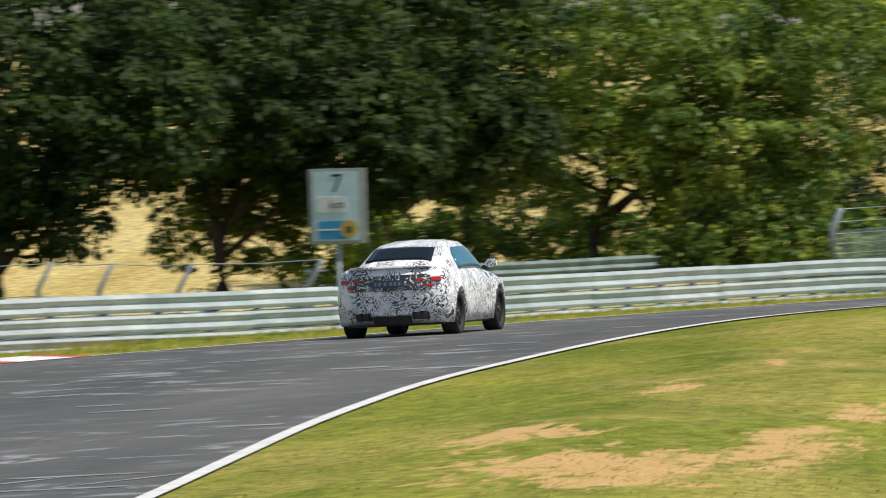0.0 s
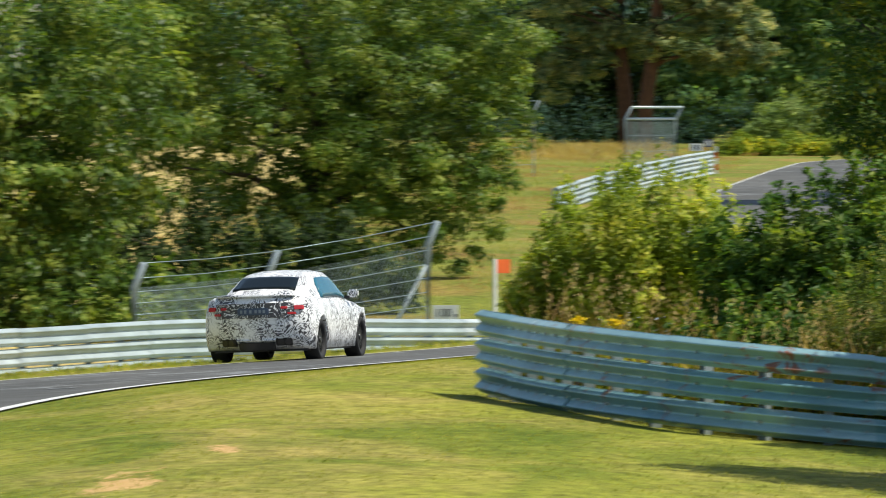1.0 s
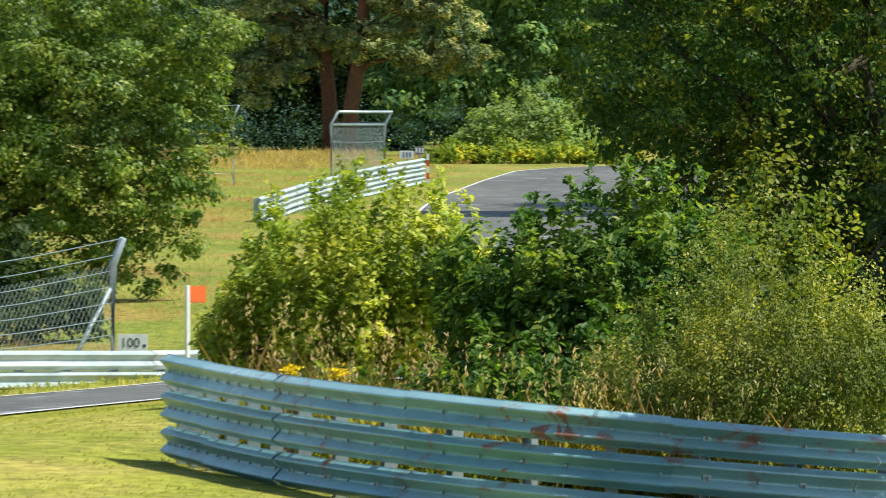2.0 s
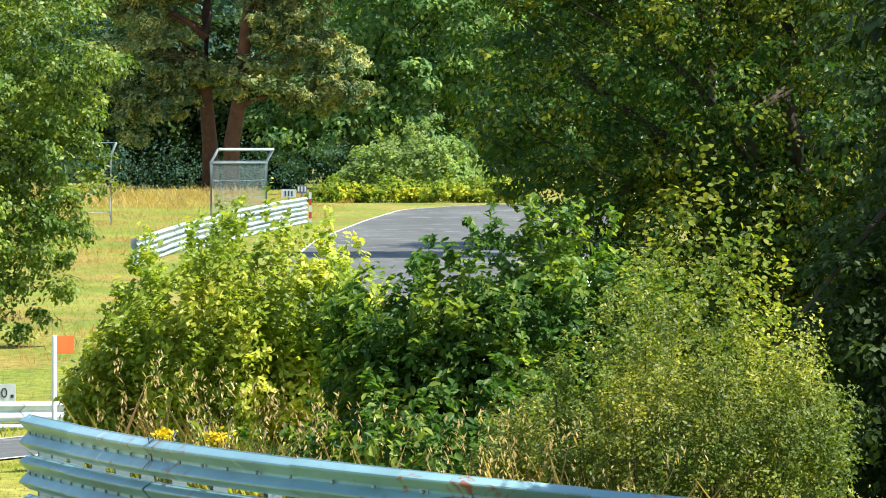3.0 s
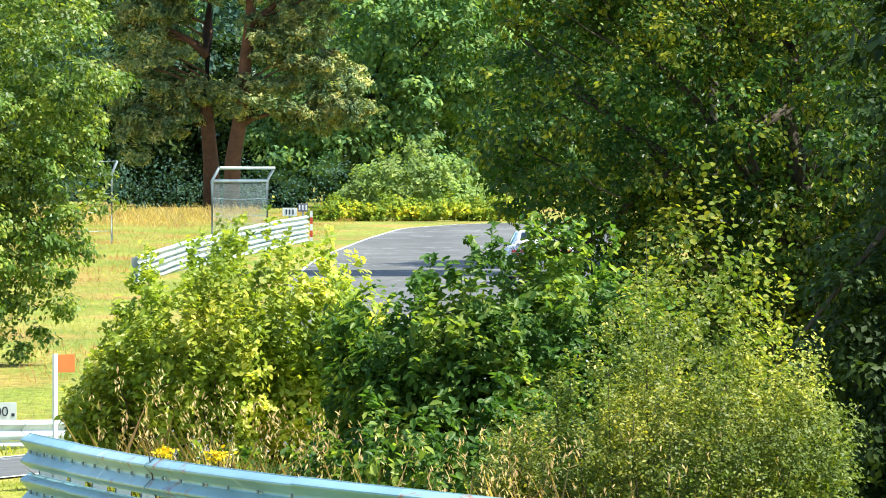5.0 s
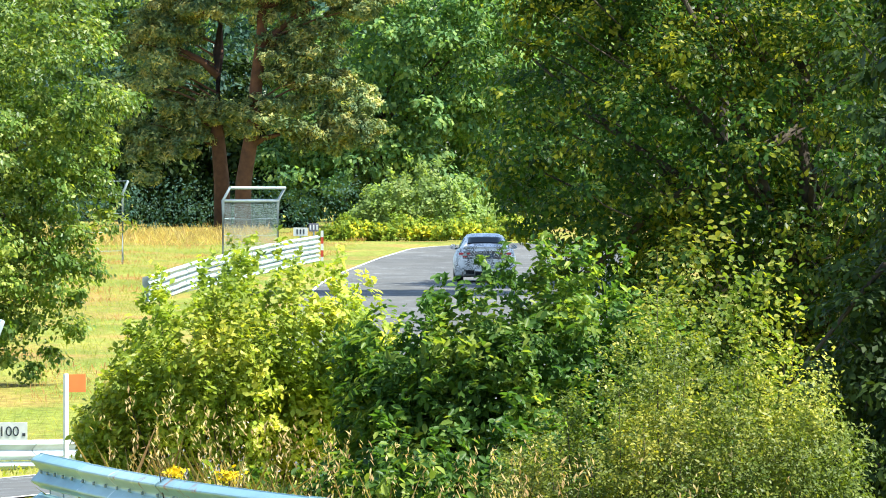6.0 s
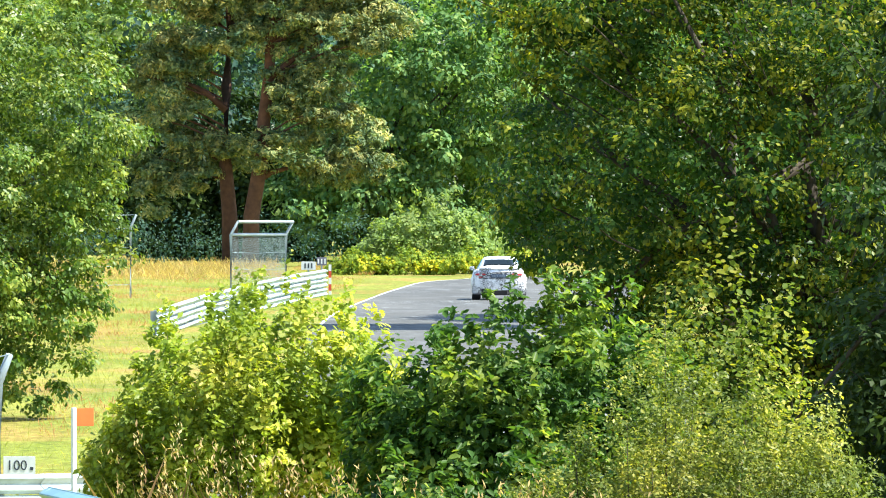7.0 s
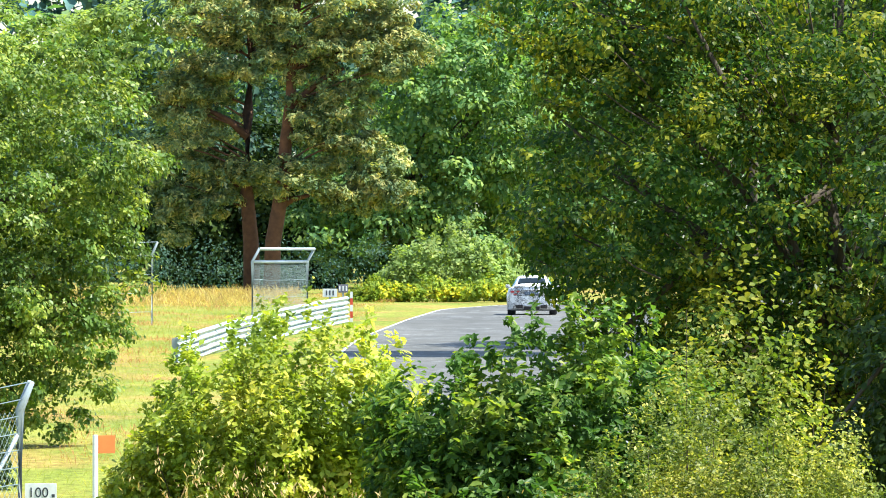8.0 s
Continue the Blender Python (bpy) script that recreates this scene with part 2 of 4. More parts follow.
# ---- building helpers ----
def part(name, bm, material, parent=None, label=""):
    """Links a bmesh as one mesh object under a thing or a part."""
    me = bpy.data.meshes.new(name)
    bm.to_mesh(me)
    bm.free()
    me.materials.append(material)
    ob = new(name, me)
    ob.parent = parent
    return tagged(ob, label)


def share(name, ob, parent, m):
    """Another object on the mesh of ob."""
    o = new(name, ob.data)
    o.parent = parent
    o.matrix_basis = m
    return o


def thing(name, m, label, category, group="", kind=""):
    ob = new(name)
    ob.empty_display_size = 0.2
    ob.matrix_basis = m
    return tagged(ob, label, category, group, kind)


def box(bm, x0, x1, y0, y1, z0, z1, bevel=0.0, m=None):
    r = bmesh.ops.create_cube(bm, size=1.0)
    for v in r["verts"]:
        v.co = Vector((x0 + (v.co.x + 0.5) * (x1 - x0), y0 + (v.co.y + 0.5) * (y1 - y0), z0 + (v.co.z + 0.5) * (z1 - z0)))
    if bevel:
        edges = list({e for v in r["verts"] for e in v.link_edges})
        r2 = bmesh.ops.bevel(bm, geom=edges, offset=bevel, segments=2, affect="EDGES")
        vs = list({v for f in r2["faces"] for v in f.verts})
    else:
        vs = r["verts"]
    if m is not None:
        for v in vs:
            v.co = m @ v.co
    return bm


def tube(bm, pts, radii, sides=8, caps=True):
    """A tapered tube along points."""
    rings = []
    pts = [Vector(p) for p in pts]
    for i, p in enumerate(pts):
        d = (pts[min(i + 1, len(pts) - 1)] - pts[max(i - 1, 0)]).normalized()
        q = d.to_track_quat("Z", "Y")
        rings.append([bm.verts.new(p + q @ Vector((radii[i] * math.cos(2 * math.pi * k / sides), radii[i] * math.sin(2 * math.pi * k / sides), 0))) for k in range(sides)])
    for a, b in zip(rings, rings[1:]):
        for k in range(sides):
            bm.faces.new((a[k], a[(k + 1) % sides], b[(k + 1) % sides], b[k])).smooth = True
    if caps:
        bm.faces.new(rings[0][::-1])
        bm.faces.new(rings[-1])
    return bm


def mesh_from(name, verts, faces, material, parent=None, label="", smooth=False):
    """One mesh from arrays of vertices and of faces with equal numbers of corners."""
    me = bpy.data.meshes.new(name)
    verts, faces = np.asarray(verts, np.float32), np.asarray(faces, np.int32)
    n, k = faces.shape
    me.vertices.add(len(verts))
    me.vertices.foreach_set("co", verts.ravel())
    me.loops.add(n * k)
    me.loops.foreach_set("vertex_index", faces.ravel())
    me.polygons.add(n)
    me.polygons.foreach_set("loop_start", np.arange(n, dtype=np.int32) * k)
    if smooth:
        me.polygons.foreach_set("use_smooth", np.ones(n, dtype=bool))
    me.update(calc_edges=True)
    me.materials.append(material)
    ob = new(name, me)
    ob.parent = parent
    return tagged(ob, label)


# ---- ground and road ----
def build_ground():
    xs = np.concatenate([-np.geomspace(40, 2500, 24)[::-1], np.arange(-39, 14, 0.6), np.geomspace(14.5, 2500, 24)])
    ys = np.concatenate([-np.geomspace(30, 1500, 12)[::-1], np.arange(-25, 30, 5), np.arange(30, 190, 0.9), np.arange(190, 520, 5), np.geomspace(525, 4000, 20)])
    X, Y = np.meshgrid(xs, ys)
    Z = ground_z(X, Y)
    on_road = (X > left_edge(Y) + 1.3) & (X < right_edge(Y) - 1.3) & (Y < 500)
    bump = np.array([noise.fractal(Vector((x * 0.25, y * 0.12, 0)), 1.0, 2.0, 3) for x, y in zip(X.ravel(), Y.ravel())]).reshape(X.shape)
    verge = ease((X - right_edge(Y) - 0.3) / 2) * (Y < 150) * (X < 20)
    Z = Z + 0.06 * bump * verge - 0.10 * on_road
    nx, ny = len(xs), len(ys)
    idx = np.arange(nx * ny).reshape(ny, nx)
    F = np.stack([idx[:-1, :-1], idx[:-1, 1:], idx[1:, 1:], idx[1:, :-1]], -1).reshape(-1, 4)
    ob = mesh_from("ground", np.stack([X, Y, Z], -1).reshape(-1, 3), F, GRASS, smooth=True)
    ob.data.materials.append(MEADOW)
    ob.data.materials.append(FIELD)
    cx, cy = X[:-1, :-1].ravel(), Y[:-1, :-1].ravel()
    kind = np.where((cy > 168) | ((cx < left_edge(cy) - 2.2) & (cy > 60)), 1, 0)
    kind = np.where((kind == 1) & (cx < -12 - 0.03 * (cy - 150)) & (cy > 150), 2, kind)
    ob.data.polygons.foreach_set("material_index", kind.astype(np.int32))
    tagged(ob, "mown grass verge, hay meadow and golden field", "ground", kind="structure")


MEADOW = make_grass("meadow", (0.15, 0.19, 0.030), (0.25, 0.26, 0.052), (0.36, 0.19, 0.075))
FIELD = make_grass("ripe_field", (0.50, 0.38, 0.13), (0.60, 0.47, 0.19), (0.66, 0.53, 0.25))


def strip(name, ys, left, right, lift, material, across=8):
    rows = []
    for y in ys:
        a, b = left(y), right(y)
        for k in range(across + 1):
            x = a + (b - a) * k / across
            rows.append((x, y, gz_road(x, y) + lift))
    n = across + 1
    idx = np.arange(len(rows)).reshape(-1, n)
    F = np.stack([idx[:-1, :-1], idx[:-1, 1:], idx[1:, 1:], idx[1:, :-1]], -1).reshape(-1, 4)
    return mesh_from(name, rows, F, material, smooth=True)


def gz_road(x, y):
    return gz(min(max(x, float(left_edge(y))), float(right_edge(y))), y)


def build_road():
    ys = np.concatenate([np.arange(-110, 30, 10), np.arange(30, 200, 1.5), np.arange(200, 500, 5)])
    tagged(strip("road", ys, left_edge, right_edge, 0.02, ASPHALT, 14), "dark grey race track asphalt with pale scuffs and tyre marks", "road", kind="structure")
    near = np.arange(-20, 160, 1.2)
    tagged(strip("edge_line", near, lambda y: right_edge(y) - 0.20, lambda y: right_edge(y) - 0.004, 0.025, LINE_WHITE, 1), "white painted line along the asphalt edge", "road marking", kind="structure")
    tagged(strip("edge_line", np.arange(30, 200, 1.5), lambda y: left_edge(y) + 0.06, lambda y: left_edge(y) + 0.18, 0.028, LINE_WHITE, 1), "thin white line along the far asphalt edge", "road marking", kind="structure")
    tagged(strip("edge_line", np.arange(320, 480, 4), lambda y: left_edge(y) + 0.05, lambda y: left_edge(y) + 0.13, 0.028, LINE_WHITE, 1), "white line on the distant road", "road marking", kind="structure")


# ---- guardrails ----
def w_profile():
    """The closed outline of one W-beam: (out, up) in metres, about 0.3 m high."""
    front = [(0.0, 0.0), (0.004, 0.008), (0.066, 0.046), (0.080, 0.056), (0.083, 0.068), (0.078, 0.078), (0.016, 0.142), (0.012, 0.155), (0.016, 0.168), (0.078, 0.232), (0.083, 0.242), (0.080, 0.254), (0.066, 0.264), (0.004, 0.302), (0.0, 0.310)]
    back = [(a - 0.008, b) for a, b in reversed(front)]
    return front + back


def rail_run(name, label, pts, beams, pitch, seg, post_gap, material, faces_right=True, group=""):
    """A guardrail along points (x, y, top z): beams end to end in short lengths, on steel posts."""
    P = np.array(pts, float)
    t = np.concatenate([[0], np.cumsum(np.hypot(np.diff(P[:, 0]), np.diff(P[:, 1])))])
    fine = np.linspace(0, t[-1], max(4, int(t[-1] / 0.5)))
    Q = np.stack([sum(np.interp(np.clip(fine + k, 0, t[-1]), t, P[:, c]) for k in (-3, -1.5, 0, 1.5, 3)) / 5 for c in range(3)], 1)
    root = thing(name, Matrix(), label, "guardrail", group)
    side = 1 if faces_right else -1

    def at(s):
        s = float(np.clip(s, 0, t[-1]))
        p = np.array([np.interp(s, fine, Q[:, c]) for c in range(3)])
        a, b = (np.array([np.interp(np.clip(s + e, 0, t[-1]), fine, Q[:, c]) for c in range(3)]) for e in (-0.3, 0.3))
        d = (b - a)[:2] / np.linalg.norm((b - a)[:2])
        return p, np.array([d[1], -d[0]]) * side

    prof = w_profile()
    rng = random.Random(5)
    s = 0.0
    while s < t[-1] - 0.05:
        e = min(s + seg, t[-1])
        for k in range(beams):
            bm = bmesh.new()
            rings = []
            steps = max(2, int((e - s) / 0.7) + 1)
            jig, jz = rng.uniform(-0.006, 0.006), rng.uniform(-0.006, 0.006)
            for q in np.linspace(s - 0.02, e + 0.05, steps):
                p, nrm = at(q)
                o = 0.012 * (int(s / seg) % 2) + jig
                rings.append([bm.verts.new((p[0] + nrm[0] * (a + o), p[1] + nrm[1] * (a + o), p[2] - 0.31 - k * pitch + b + jz)) for a, b in prof])
            n = len(prof)
            for r0, r1 in zip(rings, rings[1:]):
                for i in range(n):
                    f = bm.faces.new((r0[i], r1[i], r1[(i + 1) % n], r0[(i + 1) % n]))
            bm.faces.new(rings[0])
            bm.faces.new(rings[-1][::-1])
            bmesh.ops.recalc_face_normals(bm, faces=bm.faces)
            part("beam", bm, material, root)
        s = e
    first = None
    for q in np.arange(0.6, t[-1], post_gap):
        p, nrm = at(q)
        m = Matrix.Translation((p[0] - nrm[0] * 0.10, p[1] - nrm[1] * 0.10, p[2])) @ pose(0, 0, 0, 0, 0, math.degrees(math.atan2(nrm[1], nrm[0])))
        if first is None:
            bm = bmesh.new()
            box(bm, -0.06, 0.06, -0.05, -0.042, -1.7, -0.04)
            box(bm, -0.06, 0.06, 0.042, 0.05, -1.7, -0.04)
            box(bm, -0.004, 0.004, -0.042, 0.042, -1.7, -0.04)
            for k in range(beams):
                box(bm, 0.06, 0.115, -0.04, 0.04, -0.24 - k * pitch, -0.08 - k * pitch)
            first = part("post", bm, STEEL, root)
            first.matrix_basis = m
        else:
            share("post", first, root, m)
    return root, at


# ---- foliage ----
def leaves(name, P, N, size, material, parent=None, label="", aspect=0.55, fold=0.25, tips=None, broad=False):
    """Many small folded leaves at the points P, facing N; broad ones have rounded sides and a drooping tip."""
    n = len(P)
    rng = np.random.default_rng(n)
    N = N / (np.linalg.norm(N, axis=1, keepdims=True) + 1e-9)
    if tips is None:
        tips = rng.normal(size=(n, 3))
        tips[:, 2] -= 0.4
    T = tips - N * (tips * N).sum(1, keepdims=True)
    T /= np.linalg.norm(T, axis=1, keepdims=True) + 1e-9
    B = np.cross(N, T)
    s = size * rng.uniform(0.65, 1.3, (n, 1))
    if broad:
        w = s * 0.5 * aspect
        V = np.empty((n, 6, 3))
        V[:, 0] = P - T * s * 0.5
        V[:, 1] = P - T * s * 0.22 + B * w * 0.9 + N * s * fold * 0.3
        V[:, 2] = P + T * s * 0.16 + B * w + N * s * fold * 0.22
        V[:, 3] = P + T * s * 0.5 - N * s * 0.16
        V[:, 4] = P + T * s * 0.16 - B * w + N * s * fold * 0.22
        V[:, 5] = P - T * s * 0.22 - B * w * 0.9 + N * s * fold * 0.3
        i = np.arange(n)[:, None] * 6
        F = np.concatenate([i + np.array([[0, 1, 2, 3]]), i + np.array([[0, 3, 4, 5]])], 1).reshape(-1, 4)
        return mesh_from(name, V.reshape(-1, 3), F, material, parent, label)
    V = np.empty((n, 4, 3))
    V[:, 0] = P - T * s * 0.5
    V[:, 1] = P + B * s * 0.5 * aspect + N * s * fold * 0.3
    V[:, 2] = P + T * s * 0.5
    V[:, 3] = P - B * s * 0.5 * aspect + N * s * fold * 0.3
    i = np.arange(n)[:, None] * 4
    F = np.concatenate([i + np.array([[0, 1, 2]]), i + np.array([[0, 2, 3]])], 1).reshape(-1, 3)
    return mesh_from(name, V.reshape(-1, 3), F, material, parent, label)


def sprays(rng, blobs, count, per, radius, inner=0.6, flat=0.55, core=0.12):
    """Leaves gathered on domed sprays in the outer part of ellipsoids (x, y, z, rx, ry, rz), and loose ones within.
    Gives their points, facings and tips, and the middles of the sprays."""
    vol = np.array([b[3] * b[5] for b in blobs])
    B = np.array(blobs, float)
    b = B[rng.choice(len(blobs), count, p=vol / vol.sum())]
    d = rng.normal(size=(count, 3))
    d /= np.linalg.norm(d, axis=1, keepdims=True)
    r = inner + (1.04 - inner) * rng.random((count, 1)) ** 0.55
    r *= 1 + 0.07 * np.sin(7 * d[:, :1] + 5 * d[:, 2:])
    c = b[:, :3] + d * b[:, 3:] * r
    size = radius * rng.uniform(0.5, 1.45, (count, 1))
    C, D, S = np.repeat(c, per, 0), np.repeat(d, per, 0), np.repeat(size, per, 0)
    o = rng.normal(size=C.shape) + D * 0.5 + np.array([0, 0, 0.55])
    o /= np.linalg.norm(o, axis=1, keepdims=True)
    reach = 0.35 + 0.75 * rng.random((len(C), 1)) ** 0.7
    P = C + o * np.array([1, 1, flat]) * S * reach
    N = o * 0.7 + D * 0.25 + np.array([0, 0, 0.45]) + rng.normal(size=C.shape) * 0.38
    T = o + np.array([0, 0, -0.55]) + rng.normal(size=C.shape) * 0.45
    m = int(count * per * core)
    if m:
        b = B[rng.choice(len(blobs), m, p=vol / vol.sum())]
        d = rng.normal(size=(m, 3))
        d /= np.linalg.norm(d, axis=1, keepdims=True)
        P = np.concatenate([P, b[:, :3] + d * b[:, 3:] * (0.35 + 0.45 * rng.random((m, 1)))])
        N = np.concatenate([N, d + rng.normal(size=(m, 3)) * 0.6])
        T = np.concatenate([T, rng.normal(size=(m, 3)) - np.array([0, 0, 0.5])])
    return P, N, T, c


def woody(bm, rng, base, top, r, blobs, n_limbs, sides=8):
    """A tapered trunk with limbs that reach into the blobs of the crown."""
    base, top = Vector(base), Vector(top)
    pts, rad = [], []
    for k in range(8):
        f = k / 7
        w = Vector((rng.normal() * 0.12, rng.normal() * 0.12, 0)) * (f > 0)
        pts.append(base.lerp(top, f) + w)
        rad.append(r * (1.25 if k == 0 else 1) * (1 - 0.65 * f))
    tube(bm, pts, rad, sides)
    for k in range(n_limbs):
        b = blobs[k % len(blobs)]
        a = base.lerp(top, rng.uniform(0.35, 1.0))
        e = Vector((b[0] + rng.normal() * b[3] * 0.45, b[1] + rng.normal() * b[4] * 0.45, b[2] + rng.normal() * b[5] * 0.45))
        m = a.lerp(e, 0.5) + Vector((0, 0, 0.08 * (e - a).length))
        tube(bm, [a, m, e], [r * 0.38, r * 0.24, r * 0.06], 5)


def tree(name, label, base, trunk, r, blobs, count, per, spread, leaf, mat, seed, category="tree", inner=0.6, limbs=10, bark=None, aspect=0.6, broad=False, twigs=0, core=0.12):
    """blobs are given relative to the foot of the trunk; count sprays of per leaves each."""
    rng = np.random.default_rng(seed)
    x, y = base
    z = gz(x, y)
    root = thing(name, pose(x, y, z), label, category)
    bm = bmesh.new()
    woody(bm, rng, (0, 0, -0.3), (trunk[0], trunk[1], trunk[2]), r, blobs, limbs)
    P, N, T, C = sprays(rng, blobs, count, per, spread, inner, core=core)
    for k in range(twigs):
        c = C[k]
        away = (c - np.array([0, 0, c[2] * 0.75])) * 0.6
        a = c - away / (np.linalg.norm(away) + 1e-6) * rng.uniform(0.5, 1.1) - np.array([0, 0, 0.12])
        e = c + (c - a) * 0.35
        tube(bm, [a, a * 0.5 + e * 0.5 + rng.normal(size=3) * 0.04, e], [0.012, 0.009, 0.004], 4, False)
    part("trunk", bm, bark or BARK, root)
    keep = P[:, 2] > 0.02
    leaves("crown", P[keep], N[keep], leaf, mat, root, aspect=aspect, tips=T[keep], broad=broad)
    return root


# ---- the place ----
build_ground()
build_road()

# far-side guardrail of the bend, near guardrail on the inside of the corner, distant guardrail up the road
far_rail, far_at = rail_run("guardrail", "long pale galvanised steel guardrail of stacked beams beyond the asphalt",
    [(-31.0, 85, -3.35), (-25.0, 101, -3.38), (-21.1, 114, -3.42), (-17.73, 124, -3.47), (-14.6, 141, -3.55), (-10.2, 161, -3.62), (-7.45, 169, -3.77), (-5.2, 175, -3.9), (-1.0, 188, -4.05), (2.0, 205, -4.1)],
    3, 0.335, 4.0, 2.0, RAIL)
near_rail, near_at = rail_run("guardrail", "weathered blue-grey guardrail of three beams with rust scuffs on the grass",
    [(-3.42, 100, -2.32), (-2.43, 94, -2.35), (-1.65, 90, -2.36), (-0.96, 88, -2.39), (-0.29, 87, -2.44), (0.52, 86, -2.5), (1.34, 86, -2.59), (2.64, 88, -2.75), (4.6, 90.5, -2.95), (9.0, 96.0, -3.2)],
    3, 0.35, 4.0, 1.33, WORN_RAIL)
hill_rail, hill_at = rail_run("guardrail", "distant pale steel guardrail climbing along the road",
    [(-7.4, 312, -2.45), (-6.6, 335, -2.2), (-5.4, 365, -1.95), (-4.3, 392, -1.8), (-3.45, 412, -1.72)],
    3, 0.335, 4.0, 2.0, RAIL)
bm = bmesh.new()
tube(bm, [(0, 0, 0), (0.022, 0, 0)], [0.018, 0.012], 8)
bolt = None
for q in np.arange(0.6, 19.0, 0.665):
    p, nrm = near_at(q)
    for k in range(3):
        m = Matrix.Translation((p[0] + nrm[0] * 0.03, p[1] + nrm[1] * 0.03, p[2] - 0.155 - k * 0.35)) @ pose(0, 0, 0, 0, 0, math.degrees(math.atan2(nrm[1], nrm[0])))
        if bolt is None:
            bolt = part("bolt", bm, STEEL, near_rail)
            bolt.matrix_basis = m
        else:
            share("bolt", bolt, near_rail, m)
FENCE_POSTS = [(-11.5, 165, -2.70), (-9.53, 174, -2.60), (-6.70, 179, -2.10)]
BRACE = (-7.5, 178.0, (-6.74, 178.9, -2.95))


# ---- shrubs and grasses ----
def tufts(name, label, spots, height, material, seed, width=0.06, lean=0.25, category="grass"):
    """Blades of grass standing at spots (x, y, z)."""
    rng = np.random.default_rng(seed)
    S = np.asarray(spots, float)
    n = len(S)
    h = height * rng.uniform(0.5, 1.25, n)
    up = np.stack([rng.normal(size=n) * lean, rng.normal(size=n) * lean, np.ones(n)], 1)
    up /= np.linalg.norm(up, axis=1, keepdims=True)
    nrm = rng.normal(size=(n, 3)) * np.array([1, 1, 0.1]) + np.array([0.2, -0.4, 0.8])
    P = S + up * h[:, None] * 0.45
    ob = leaves(name, P, nrm, 1.0, material, None, label, width, 0.1, up)
    co = np.empty(n * 12, np.float32)
    ob.data.vertices.foreach_get("co", co)
    co = co.reshape(n, 4, 3)
    c = P[:, None, :]
    co = c + (co - c) * h[:, None, None]
    ob.data.vertices.foreach_set("co", co.astype(np.float32).ravel())
    return tagged(ob, "", category, kind="stuff")


def shrub(label, x0, y0, outline, deep, stems, per, spread, leaf, mat, seed, aspect=0.6, low=0.2, name="shrub", broad=False, tight=0.22, shoots=0.12, up=0.55, group=16):
    """A shrub of many upright shoots set with leaves; outline gives (x, z) of its top from end to end."""
    rng = np.random.default_rng(seed)
    z0 = gz(x0, y0)
    root = thing(name, pose(x0, y0, z0), label, "shrub")
    ox, oz = np.array([p[0] for p in outline]) - x0, np.array([p[1] for p in outline]) - z0
    mid, half = (ox[0] + ox[-1]) / 2, (ox[-1] - ox[0]) / 2
    bm = bmesh.new()
    P, N, T = [], [], []
    for k in range(stems):
        dx = rng.uniform(ox[0], ox[-1])
        rim = math.sqrt(max(0.0, 1 - ((dx - mid) / half) ** 2))
        dy = rng.uniform(-1, 1) * deep * (0.35 + 0.65 * rim)
        long = rng.random()
        grow = rng.uniform(1.0, 1.10) if long < shoots else rng.uniform(0.72, 1.0) if long < 0.75 else rng.uniform(0.3, 0.8)
        h = np.interp(dx, ox, oz) * (1 - 0.35 * abs(dy) / deep) * grow
        foot = np.array([mid + (dx - mid) * 0.55, dy * 0.5, -0.05])
        tip = np.array([dx + rng.normal() * 0.06, dy, h])
        bow = np.array([(dx - mid) * 0.12, dy * 0.2, 0.0])
        at = lambda f: foot + (tip - foot) * f + bow * math.sin(math.pi * f)
        if k % 9 == 0:
            tube(bm, [at(0), at(0.4), at(0.7), at(0.97)], [0.012, 0.009, 0.005, 0.002], 4, False)
        n_tw = max(2, per // group)
        f = np.repeat(low + (1 - low) * rng.random(n_tw) ** 0.75, group)
        c = foot + (tip - foot) * f[:, None] + bow * np.sin(math.pi * f)[:, None]
        out = c - np.array([mid, 0, h * 0.3])
        out /= np.linalg.norm(out, axis=1, keepdims=True) + 1e-6
        way = np.repeat(rng.normal(size=(n_tw, 3)) * np.array([1, 1, 0.55]) + np.array([0, 0, 0.3]), group, 0) + out * 0.7
        way /= np.linalg.norm(way, axis=1, keepdims=True)
        run = rng.random((n_tw * group, 1)) * spread * 2.1 * (1.2 - 0.85 * f[:, None])
        P.append(c + way * run + rng.normal(size=c.shape) * spread * tight)
        lie = np.repeat(rng.normal(size=(n_tw, 3)) * 0.35, group, 0)
        N.append(out * 0.4 + lie + rng.normal(size=c.shape) * 0.42 + np.array([0.1, -0.25, up]))
        T.append(way + rng.normal(size=c.shape) * 0.7 + np.array([0, 0, -0.45]))
    P, N, T = np.concatenate(P), np.concatenate(N), np.concatenate(T)
    tagged(part("stem", bm, BARK, root), kind="stuff")
    keep = P[:, 2] > 0.0
    leaves("foliage", P[keep], N[keep], leaf, mat, root, aspect=aspect, tips=T[keep], broad=broad)
    return root


shrub("leafy light green shrub with upright shoots behind the guardrail", -1.7, 117,
      [(-3.42, -2.5), (-3.15, -1.7), (-2.87, -1.1), (-2.34, -0.55), (-1.8, -0.05), (-1.29, -0.3), (-0.82, -0.55), (-0.53, -0.85), (-0.25, -1.3), (0.15, -1.6)], 1.1, 300, 176, 0.14, 0.082, L_BUSH, 3, 0.58, group=8, shoots=0.1)
shrub("dark glossy-leaved shrub between brighter bushes", 0.9, 112,
      [(-0.7, -1.4), (-0.2, -1.05), (0.15, -0.9), (0.5, -0.6), (0.85, -0.3), (1.47, -0.35), (2.0, -0.5), (2.5, -0.9)], 1.1, 250, 120, 0.17, 0.105, L_CHERRY, 4, 0.44, broad=True, group=8, shoots=0.05)
